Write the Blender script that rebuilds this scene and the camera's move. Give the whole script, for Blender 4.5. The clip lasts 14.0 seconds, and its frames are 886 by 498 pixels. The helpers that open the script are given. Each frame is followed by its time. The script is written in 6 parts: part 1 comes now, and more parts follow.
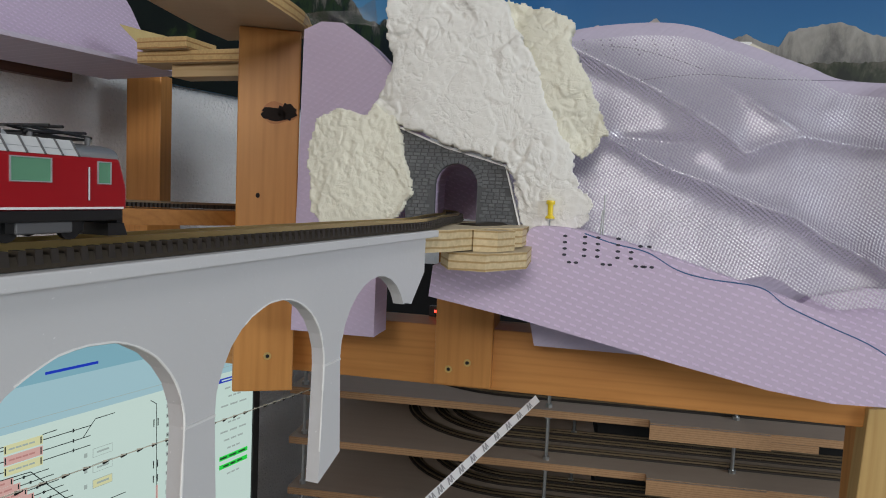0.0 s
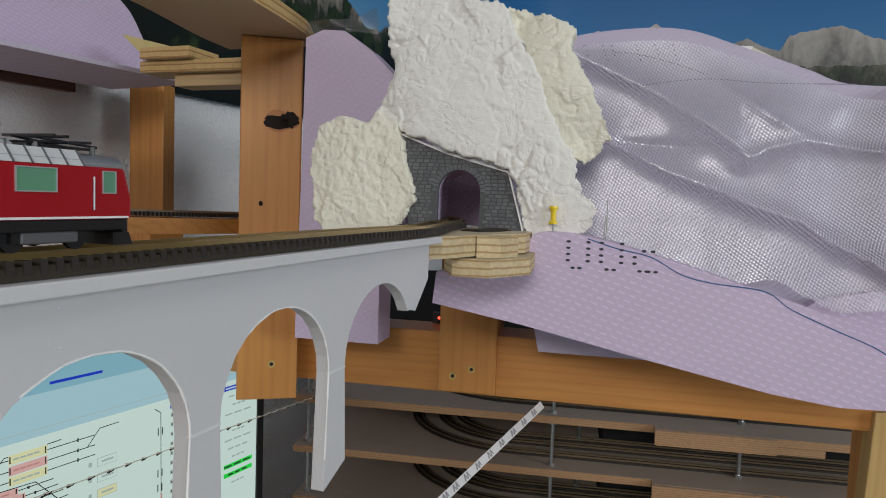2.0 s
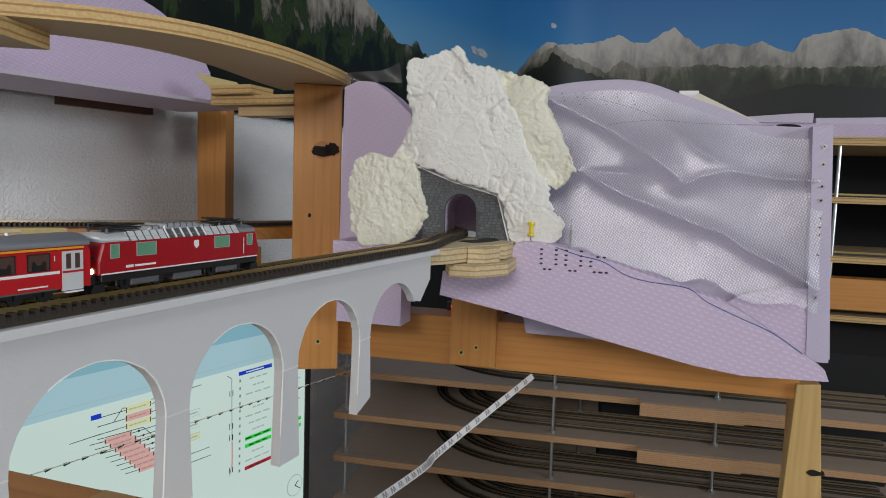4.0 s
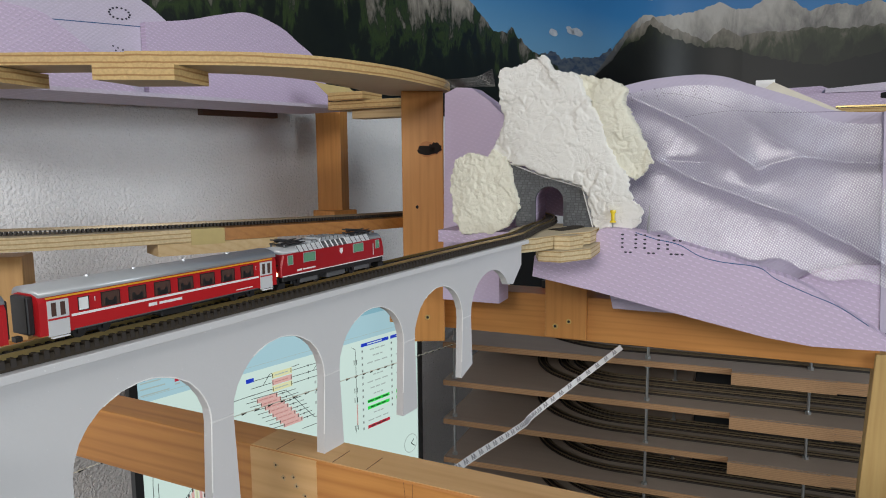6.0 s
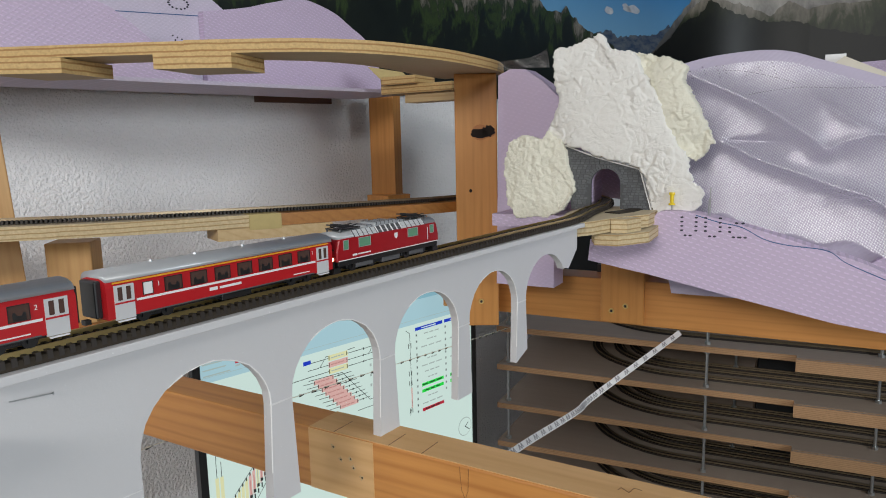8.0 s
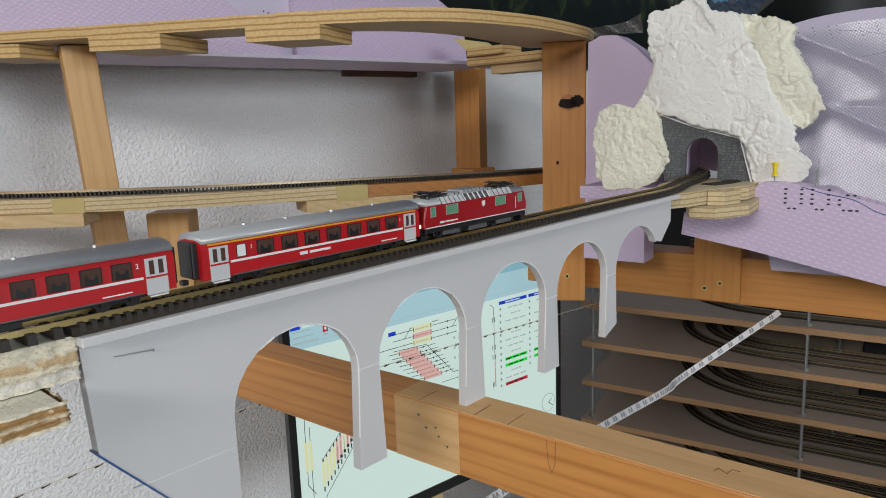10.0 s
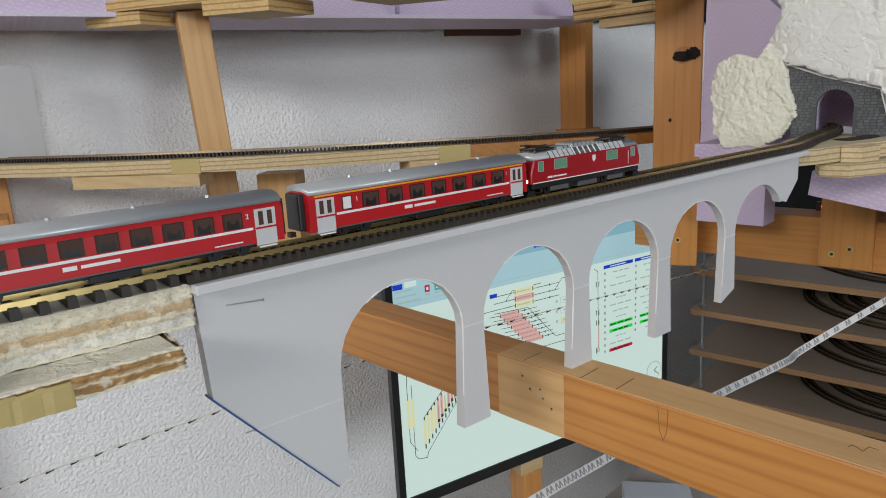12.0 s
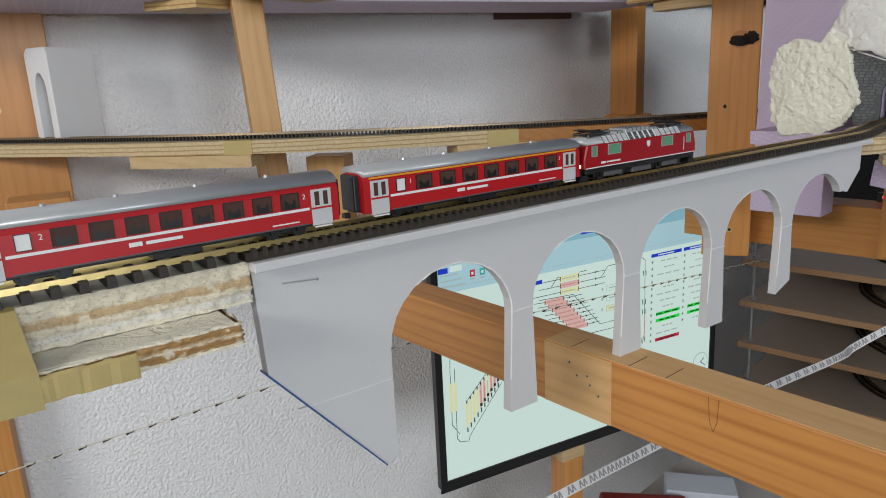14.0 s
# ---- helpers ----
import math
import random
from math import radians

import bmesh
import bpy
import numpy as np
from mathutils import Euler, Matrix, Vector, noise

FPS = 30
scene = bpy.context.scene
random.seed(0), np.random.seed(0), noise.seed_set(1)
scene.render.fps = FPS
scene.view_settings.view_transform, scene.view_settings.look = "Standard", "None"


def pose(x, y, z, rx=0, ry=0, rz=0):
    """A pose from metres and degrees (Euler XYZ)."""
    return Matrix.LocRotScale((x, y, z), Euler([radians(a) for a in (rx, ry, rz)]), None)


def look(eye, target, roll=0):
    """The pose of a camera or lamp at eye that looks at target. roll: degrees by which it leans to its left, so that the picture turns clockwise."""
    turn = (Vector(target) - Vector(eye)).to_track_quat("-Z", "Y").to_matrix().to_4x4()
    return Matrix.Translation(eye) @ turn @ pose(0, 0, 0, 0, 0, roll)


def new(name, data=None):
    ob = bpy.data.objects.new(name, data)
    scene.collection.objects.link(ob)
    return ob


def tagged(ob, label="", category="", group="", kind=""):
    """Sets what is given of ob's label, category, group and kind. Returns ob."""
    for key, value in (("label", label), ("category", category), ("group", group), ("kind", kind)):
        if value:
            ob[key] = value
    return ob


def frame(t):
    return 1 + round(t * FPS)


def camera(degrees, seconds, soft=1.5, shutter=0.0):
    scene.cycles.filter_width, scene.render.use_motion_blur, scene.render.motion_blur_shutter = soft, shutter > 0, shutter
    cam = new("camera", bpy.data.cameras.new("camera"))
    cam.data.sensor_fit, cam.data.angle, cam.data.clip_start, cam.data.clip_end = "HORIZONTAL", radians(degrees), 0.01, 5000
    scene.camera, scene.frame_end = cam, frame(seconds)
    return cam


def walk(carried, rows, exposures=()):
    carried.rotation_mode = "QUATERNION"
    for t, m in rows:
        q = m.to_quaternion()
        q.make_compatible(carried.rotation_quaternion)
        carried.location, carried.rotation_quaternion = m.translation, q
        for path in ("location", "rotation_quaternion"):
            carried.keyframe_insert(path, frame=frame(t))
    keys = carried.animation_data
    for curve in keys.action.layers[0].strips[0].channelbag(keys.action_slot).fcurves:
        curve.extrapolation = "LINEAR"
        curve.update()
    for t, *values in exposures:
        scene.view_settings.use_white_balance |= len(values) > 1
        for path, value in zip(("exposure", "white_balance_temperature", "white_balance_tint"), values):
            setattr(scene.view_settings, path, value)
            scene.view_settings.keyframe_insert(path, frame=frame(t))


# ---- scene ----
cam = camera(64.8, 14.0, soft=1.0)


def view(x, y, z, yaw, pitch, roll):
    """A camera pose from its place, heading to the left of +y, rise and lean, in degrees."""
    a, b = radians(yaw), radians(pitch)
    ahead = Vector((-math.sin(a) * math.cos(b), math.cos(a) * math.cos(b), math.sin(b)))
    return look(Vector((x, y, z)), Vector((x, y, z)) + ahead, roll)


# seconds, place, heading, rise, lean
PATH = [
    (0.0, 0.0038, 0.2180, 1.1838, -5.87, -4.56, 2.53),
    (0.5, 0.0035, 0.2181, 1.1838, -6.07, -4.47, 2.27),
    (1.0, 0.0039, 0.2182, 1.1839, -5.60, -4.31, 2.29),
    (1.5, 0.0035, 0.2176, 1.1838, -5.60, -4.22, 2.22),
    (2.0, 0.0034, 0.2181, 1.1838, -5.63, -4.04, 2.06),
    (4.5, 0.0172, 0.0538, 1.2141, -1.08, -5.65, 1.50),
    (5.0, 0.0180, 0.0378, 1.2185, 0.95, -6.19, 0.83),
    (5.5, 0.0235, 0.0055, 1.2281, 3.66, -6.92, 0.26),
    (6.0, 0.0235, 0.0005, 1.2303, 5.92, -7.51, -0.46),
    (6.5, 0.0226, 0.0013, 1.2304, 7.57, -7.94, -0.93),
    (7.0, 0.0223, 0.0022, 1.2304, 8.30, -8.15, -0.94),
    (9.5, 0.0205, 0.0041, 1.2281, 15.23, -10.08, -1.89),
    (10.0, 0.0185, 0.0076, 1.2254, 17.22, -10.50, -1.90),
    (10.5, 0.0177, 0.0098, 1.2238, 19.69, -10.94, -2.34),
    (11.0, 0.0168, 0.0113, 1.2221, 22.07, -11.53, -2.40),
    (11.5, 0.0150, 0.0125, 1.2211, 23.99, -12.15, -2.60),
    (12.0, 0.0131, 0.0141, 1.2198, 25.67, -12.98, -3.09),
    (12.5, 0.0112, 0.0134, 1.2191, 26.96, -13.80, -2.78),
    (13.0, 0.0110, 0.0121, 1.2194, 28.16, -14.00, -2.73),
    (13.5, 0.0111, 0.0115, 1.2194, 28.93, -14.01, -2.81),
    (14.0, 0.0104, 0.0119, 1.2194, 29.30, -14.01, -2.77),
]
walk(cam, [(t, view(*row)) for t, *row in PATH], exposures=[(0.0, -0.22), (2.0, -0.24), (4.5, -0.20), (5.5, -0.06), (7.0, -0.02), (11.0, -0.07), (14.0, -0.09)])

# ---- light: two unseen area lamps added behind the viewer, dim room ----
world = bpy.data.worlds.new("world")
scene.world = world
world.use_nodes = True
world.node_tree.nodes["Background"].inputs[0].default_value = (0.8, 0.88, 1.0, 1)
world.node_tree.nodes["Background"].inputs[1].default_value = 0.005


def area_lamp(name, place, target, size, power, colour):
    data = bpy.data.lights.new(name, "AREA")
    data.shape, data.size, data.size_y, data.energy, data.color = "RECTANGLE", size[0], size[1], power, colour
    ob = new(name, data)
    ob.matrix_world = look(place, target)
    return ob


# Added lamp behind the viewer on the left, hung below ceiling height.
area_lamp("left_fill", (-0.42, -1.55, 1.80), (-0.15, 0.7, 1.15), (0.9, 0.30), 21.5, (1.0, 0.975, 0.94))
# Added side light on the right, set in an invented window opening.
area_lamp("right_fill", (2.03, -1.15, 1.555), (-0.4, 0.7, 1.15), (1.05, 0.80), 37, (0.88, 0.95, 1.0))


# ---- materials ----
class Nodes:
    """A short way to write a node material."""

    def __init__(self, name):
        self.mat = bpy.data.materials.new(name)
        self.mat.use_nodes = True
        self.tree = self.mat.node_tree
        self.bsdf = self.tree.nodes["Principled BSDF"]
        self.coords = self.add("ShaderNodeTexCoord")

    def add(self, kind, **values):
        n = self.tree.nodes.new(kind)
        for k, v in values.items():
            n.inputs[k.replace("_", " ")].default_value = v
        return n

    def link(self, a, b):
        self.tree.links.new(a, b)

    def mapped(self, scale=(1, 1, 1), turn=(0, 0, 0), source="Object"):
        m = self.add("ShaderNodeMapping")
        m.inputs["Scale"].default_value, m.inputs["Rotation"].default_value = scale, turn
        self.link(self.coords.outputs[source], m.inputs["Vector"])
        return m.outputs[0]

    def noise(self, scale, detail=4, vector=None, rough=0.55, distortion=0.0):
        n = self.add("ShaderNodeTexNoise", Scale=scale, Detail=detail, Roughness=rough, Distortion=distortion)
        self.link(vector if vector is not None else self.coords.outputs["Object"], n.inputs["Vector"])
        return n.outputs["Fac"]

    def ramp(self, fac, stops):
        r = self.add("ShaderNodeValToRGB")
        while len(r.color_ramp.elements) < len(stops):
            r.color_ramp.elements.new(0.5)
        for e, (p, c) in zip(r.color_ramp.elements, stops):
            e.position, e.color = p, (*c, 1)
        self.link(fac, r.inputs[0])
        return r.outputs[0]

    def mix(self, fac, a, b, how="MIX"):
        m = self.add("ShaderNodeMix")
        m.data_type, m.blend_type = "RGBA", how
        for value, slot in ((fac, 0), (a, 6), (b, 7)):
            if isinstance(value, (int, float)):
                m.inputs[slot].default_value = value
            elif isinstance(value, tuple):
                m.inputs[slot].default_value = (*value, 1)
            else:
                self.link(value, m.inputs[slot])
        return m.outputs[2]

    def sums(self, op, a, b=0.0):
        m = self.add("ShaderNodeMath")
        m.operation = op
        for i, v in enumerate((a, b)):
            if isinstance(v, (int, float)):
                m.inputs[i].default_value = v
            else:
                self.link(v, m.inputs[i])
        return m.outputs[0]

    def bump(self, height, strength, distance):
        b = self.add("ShaderNodeBump", Strength=strength, Distance=distance)
        self.link(height, b.inputs["Height"])
        if self.bsdf.inputs["Normal"].is_linked:
            self.link(self.bsdf.inputs["Normal"].links[0].from_socket, b.inputs["Normal"])
        self.link(b.outputs[0], self.bsdf.inputs["Normal"])

    def done(self, colour=None, rough=0.5, metal=0.0, specular=0.5):
        if isinstance(colour, tuple):
            self.bsdf.inputs["Base Color"].default_value = (*colour, 1)
        elif colour is not None:
            self.link(colour, self.bsdf.inputs["Base Color"])
        if isinstance(rough, (int, float)):
            self.bsdf.inputs["Roughness"].default_value = rough
        else:
            self.link(rough, self.bsdf.inputs["Roughness"])
        self.bsdf.inputs["Metallic"].default_value = metal
        self.bsdf.inputs["Specular IOR Level"].default_value = specular
        return self.mat


def plain(name, colour, rough=0.5, metal=0.0, grain=0.12, scale=180.0):
    n = Nodes(name)
    f = n.noise(scale, 5)
    g = n.noise(scale / 9, 3)
    c = n.mix(n.sums("MULTIPLY", n.sums("ADD", f, g), grain * 2), colour, tuple(v * 0.55 for v in colour))
    n.bump(f, 0.15, 0.0004)
    return n.done(c, rough, metal)


def timber(name, light, dark, along=0, rings=46.0, rough=0.42, lines=0.20):
    """Planed softwood with grain along one local axis."""
    n = Nodes(name)
    scale = [rings, rings, rings]
    scale[along] = rings / 16
    rnd = n.add("ShaderNodeObjectInfo").outputs["Random"]
    shift = n.add("ShaderNodeVectorMath")
    shift.operation = "ADD"
    n.link(n.mapped(tuple(scale)), shift.inputs[0])
    n.link(n.sums("MULTIPLY", rnd, 37.0), shift.inputs[1])
    v = shift.outputs[0]
    w = n.add("ShaderNodeTexWave", Scale=0.95, Distortion=9.0, Detail=3.0)
    w.wave_type, w.rings_direction = "RINGS", "XYZ"[along]
    w.inputs["Detail Scale"].default_value = 0.45
    n.link(v, w.inputs["Vector"])
    fine = n.noise(6.0, 6, v)
    big = n.noise(0.35, 2, v)
    c = n.ramp(n.sums("ADD", n.sums("MULTIPLY", n.sums("POWER", w.outputs["Fac"], 4.0), lines), n.sums("MULTIPLY", fine, 0.75)), [(0.24, light), (0.78, dark)])
    c = n.mix(n.sums("MULTIPLY", big, 0.45), c, tuple(v * 0.8 for v in light), "MIX")
    n.bump(fine, 0.2, 0.0004)
    return n.done(c, rough)


PINE = timber("lacquered_pine", (0.62, 0.278, 0.074), (0.46, 0.180, 0.042), 0, rough=0.42)
PINE_LINED = timber("lined_lacquered_pine", (0.64, 0.295, 0.082), (0.44, 0.165, 0.038), 0, rough=0.40, lines=0.32)
PINE_UP = timber("lacquered_pine_upright", (0.63, 0.288, 0.078), (0.47, 0.190, 0.046), 2, rough=0.42)
PALE = timber("pale_spruce", (0.62, 0.46, 0.25), (0.47, 0.30, 0.13), 0, rough=0.6)


def plywood(name, face, edge_light, edge_dark, ply=0.0024):
    """Faces of veneer and edges of stacked layers, told apart by the surface's own normal."""
    n = Nodes(name)
    geo = n.add("ShaderNodeNewGeometry")
    sep = n.add("ShaderNodeSeparateXYZ")
    n.link(geo.outputs["Normal"], sep.inputs[0])
    up = n.sums("GREATER_THAN", n.sums("ABSOLUTE", sep.outputs["Z"]), 0.7)
    pos = n.add("ShaderNodeSeparateXYZ")
    n.link(n.coords.outputs["Object"], pos.inputs[0])
    wob = n.noise(60, 3)
    layer = n.sums("FRACT", n.sums("ADD", n.sums("DIVIDE", pos.outputs["Z"], ply), n.sums("MULTIPLY", wob, 0.35)))
    grit = n.noise(420, 4)
    e = n.mix(n.ramp(layer, [(0.62, (0, 0, 0)), (0.74, (1, 1, 1)), (0.90, (1, 1, 1)), (0.97, (0, 0, 0))]), edge_light, edge_dark)
    e = n.mix(n.sums("MULTIPLY", grit, 0.7), e, tuple(v * 0.5 for v in edge_dark))
    grain = n.noise(5, 5, n.mapped((1.5, 22, 22)))
    f = n.mix(n.sums("MULTIPLY", grain, 0.6), face, tuple(v * 0.72 for v in face))
    n.bump(grit, 0.35, 0.0006)
    return n.done(n.mix(up, e, f), 0.65)


PLY = plywood("plywood", (0.56, 0.43, 0.27), (0.73, 0.515, 0.225), (0.42, 0.225, 0.075), 0.0052)
PLY_PALE = plywood("pale_plywood", (0.62, 0.52, 0.36), (0.74, 0.60, 0.37), (0.44, 0.29, 0.12), 0.0038)


def stucco():
    n = Nodes("rough_white_stucco")
    v = n.mapped((1, 1, 1))
    coarse = n.noise(235, 2.0, v, 0.5, 0.25)
    fine = n.noise(330, 3, v)
    lump = n.noise(7, 2, v)
    c = n.mix(n.sums("MULTIPLY", lump, 0.25), (0.93, 0.93, 0.94), (0.87, 0.87, 0.90))
    n.bump(coarse, 0.9, 0.0042)
    n.bump(fine, 0.35, 0.0008)
    return n.done(c, 0.85)


STUCCO = stucco()


def foam_board(name, colour, pitch=0.0068, marks=0.38):
    """Extruded foam sheet with a pressed lozenge pattern."""
    n = Nodes(name)
    v = n.mapped((1, 1, 1))
    p = n.add("ShaderNodeSeparateXYZ")
    n.link(v, p.inputs[0])
    tilt = n.sums("DIVIDE", n.sums("ADD", p.outputs["Z"], n.sums("MULTIPLY", p.outputs["X"], 0.30)), pitch * 0.58)
    row = n.sums("FLOOR", tilt)
    dash = n.sums("FRACT", n.sums("ADD", n.sums("DIVIDE", p.outputs["X"], pitch * 0.9), n.sums("MULTIPLY", row, 0.5)))
    line = n.sums("MULTIPLY", n.sums("GREATER_THAN", n.sums("FRACT", tilt), 0.70), n.sums("GREATER_THAN", dash, 0.40))
    cross = n.sums("DIVIDE", n.sums("SUBTRACT", p.outputs["Z"], n.sums("MULTIPLY", p.outputs["X"], 0.75)), pitch * 0.66)
    faint = n.sums("ABSOLUTE", n.sums("SUBTRACT", n.sums("FRACT", cross), 0.5))
    soft = n.noise(14, 3, v)
    fine = n.noise(500, 2, v)
    c = n.mix(n.sums("MULTIPLY", soft, 0.3), colour, tuple(min(1, x * 1.18) for x in colour))
    c = n.mix(n.sums("MULTIPLY", line, marks), c, tuple(min(1, x * 1.55) for x in colour))
    n.bump(line, 2.0 * marks, 0.0006)
    n.bump(n.sums("MULTIPLY", faint, faint), 0.3, 0.0018)
    n.bump(fine, 0.15, 0.0003)
    return n.done(c, 0.62)


FOAM = foam_board("lavender_foam", (0.55, 0.45, 0.605))
FOAM_PLAIN = foam_board("plain_lavender_foam", (0.56, 0.46, 0.615), 0.0068, 0.10)
FOAM_PALE = foam_board("pale_lavender_foam", (0.56, 0.505, 0.62), 0.0062, 0.2)
FOAM_SMOOTH = foam_board("smooth_lavender_foam", (0.48, 0.435, 0.56), 0.0062, 0.04)


def foam_card():
    n = Nodes("white_foam_card")
    big, fine = n.noise(22, 3), n.noise(160, 4)
    c = n.mix(n.sums("MULTIPLY", big, 0.35), (0.60, 0.60, 0.61), (0.53, 0.53, 0.545))
    c = n.mix(n.ramp(n.noise(900, 1), [(0.735, (0, 0, 0)), (0.77, (0.6, 0.6, 0.6))]), c, (0.82, 0.82, 0.82))
    n.bump(fine, 0.2, 0.0008)
    n.bump(n.noise(900, 2), 0.15, 0.0003)
    return n.done(c, 0.5)


WHITE_CARD = foam_card()


def gypsum(name, colour, crumb=0.0):
    n = Nodes(name)
    a, b, c2 = n.noise(38, 6, None, 0.62, 0.8), n.noise(150, 5, None, 0.65), n.noise(9, 3)
    c = n.mix(n.sums("MULTIPLY", c2, 0.35), colour, tuple(v * 0.86 for v in colour))
    n.bump(a, 0.06, 0.002)
    for scale, size in ((42, 0.0016), (120, 0.0007)):
        crease = n.sums("ABSOLUTE", n.sums("SUBTRACT", n.noise(scale, 4, None, 0.55, 0.5), 0.5))
        n.bump(n.ramp(crease, [(0.0, (0, 0, 0)), (0.035, (1, 1, 1))]), 0.3, size)
    n.bump(b, 0.14, 0.0010)
    n.bump(n.noise(520, 4, None, 0.7), 0.3, 0.0004)
    if crumb:
        n.bump(n.noise(260, 5, None, 0.7, 0.4), crumb, 0.0022)
    hole = n.add("ShaderNodeTexVoronoi", Scale=150.0)
    n.link(n.mapped((1, 1, 1.4)), hole.inputs["Vector"])
    n.bump(n.ramp(hole.outputs["Distance"], [(0.08, (0, 0, 0)), (0.16, (1, 1, 1))]), 0.25, 0.0006)
    return n.done(c, 0.85)


ROCK_WHITE = gypsum("white_plaster_rock", (0.80, 0.785, 0.745))
ROCK_CREAM = gypsum("cream_plaster_rock", (0.79, 0.765, 0.645), 0.35)
JOINT = plain("dark_portal_joint", (0.098, 0.101, 0.106), 0.9)
BALLAST = plain("brown_ballast", (0.050, 0.036, 0.022), 0.9, grain=0.5, scale=900)
TIE = plain("dark_tie", (0.030, 0.022, 0.017), 0.6, grain=0.3, scale=600)
RAIL = plain("brass_rail", (0.60, 0.46, 0.20), 0.30, 0.95)
STEEL = plain("zinc_steel", (0.52, 0.54, 0.55), 0.3, 0.9, scale=300)
BLACK = plain("black_plastic", (0.012, 0.012, 0.013), 0.4)
DARK = plain("unlit_room_black", (0.03, 0.03, 0.032), 0.8)
RED = plain("red_paint", (0.45, 0.007, 0.012), 0.42, grain=0.04)
RED_LOCO = plain("dark_red_gloss", (0.33, 0.006, 0.012), 0.36, grain=0.04)
RED_BRIGHT = plain("bright_red_plastic", (0.62, 0.018, 0.012), 0.38, grain=0.04)
WHITE = plain("white_paint", (0.78, 0.78, 0.78), 0.45, grain=0.04)
SILVER = plain("silver_roof", (0.47, 0.49, 0.51), 0.40, 0.35)
PANEL_SILVER = plain("bright_silver_panel", (0.78, 0.79, 0.80), 0.32, 0.3, grain=0.05)
GLASS_DARK = plain("dark_window_glass", (0.085, 0.048, 0.040), 0.12, grain=0.02)
BRASS = plain("brass_screw", (0.72, 0.52, 0.20), 0.42, 0.55)
BLUE_SEAT = plain("blue_seat_plastic", (0.03, 0.14, 0.42), 0.5)
YELLOW = plain("yellow_plastic", (0.80, 0.60, 0.02), 0.35, grain=0.03)
TAPE = plain("masking_tape", (0.56, 0.44, 0.18), 0.6, grain=0.2)
KNOT = plain("dark_knot", (0.016, 0.007, 0.004), 0.85, grain=0.5, scale=300)
INK = plain("marker_ink", (0.03, 0.03, 0.05), 0.6)
FADED_INK = plain("faded_marker_ink", (0.27, 0.235, 0.33), 0.6)
BLUE_INK = plain("blue_ink", (0.04, 0.11, 0.28), 0.5)


# ---- helpers for meshes ----
def mesh_of(bm, name, mat, smooth=False):
    bmesh.ops.recalc_face_normals(bm, faces=bm.faces)
    me = bpy.data.meshes.new(name)
    bm.to_mesh(me)
    bm.free()
    me.materials.append(mat)
    if smooth:
        me.polygons.foreach_set("use_smooth", [True] * len(me.polygons))
    return me


def thing(name, m=Matrix(), label="", category="", group="", kind=""):
    ob = new(name)
    ob.empty_display_size = 0.01
    ob.matrix_world = m
    return tagged(ob, label, category, group, kind)


def part(name, bm, mat, parent=None, label="", smooth=False, m=None):
    ob = new(name, mesh_of(bm, name, mat, smooth))
    if parent is not None:
        ob.parent = parent
    if m is not None:
        ob.matrix_basis = m
    if label:
        ob["label"] = label
    return ob


def solid(name, bm, mat, m=Matrix(), label="", category="", group="", kind="", smooth=False):
    ob = part(name, bm, mat, None, "", smooth, m)
    return tagged(ob, label, category, group, kind)


def box(x0, x1, y0, y1, z0, z1, bm=None, bevel=0.0, m=None):
    b = bmesh.new()
    bmesh.ops.create_cube(b, size=1, matrix=Matrix.Translation(((x0 + x1) / 2, (y0 + y1) / 2, (z0 + z1) / 2)) @ Matrix.Diagonal((abs(x1 - x0), abs(y1 - y0), abs(z1 - z0), 1)))
    if bevel:
        bmesh.ops.bevel(b, geom=b.edges[:], offset=bevel, segments=2, affect="EDGES", profile=0.5)
    return joined(b, bm, m)


def joined(b, bm, m=None):
    if m is not None:
        bmesh.ops.transform(b, matrix=m, verts=b.verts)
    if bm is None:
        return b
    tmp = bpy.data.meshes.new("tmp")
    b.to_mesh(tmp)
    b.free()
    bm.from_mesh(tmp)
    bpy.data.meshes.remove(tmp)
    return bm


def prism(outline, y0, y1, bm=None, bevel=0.0, m=None):
    """A closed outline in x and z, thick from y0 to y1."""
    b = bmesh.new()
    f = b.faces.new([b.verts.new((x, y0, z)) for x, z in outline])
    e = bmesh.ops.extrude_face_region(b, geom=[f])
    bmesh.ops.translate(b, verts=[v for v in e["geom"] if isinstance(v, bmesh.types.BMVert)], vec=(0, y1 - y0, 0))
    bmesh.ops.recalc_face_normals(b, faces=b.faces)
    if bevel:
        bmesh.ops.bevel(b, geom=b.edges[:], offset=bevel, segments=2, affect="EDGES", profile=0.5)
    return joined(b, bm, m)


def slab(outline, z0, z1, bm=None, bevel=0.0):
    """A closed outline in x and y, thick from z0 to z1."""
    b = bmesh.new()
    f = b.faces.new([b.verts.new((x, y, z0)) for x, y in outline])
    e = bmesh.ops.extrude_face_region(b, geom=[f])
    bmesh.ops.translate(b, verts=[v for v in e["geom"] if isinstance(v, bmesh.types.BMVert)], vec=(0, 0, z1 - z0))
    bmesh.ops.recalc_face_normals(b, faces=b.faces)
    if bevel:
        bmesh.ops.bevel(b, geom=b.edges[:], offset=bevel, segments=2, affect="EDGES", profile=0.5)
    return joined(b, bm)


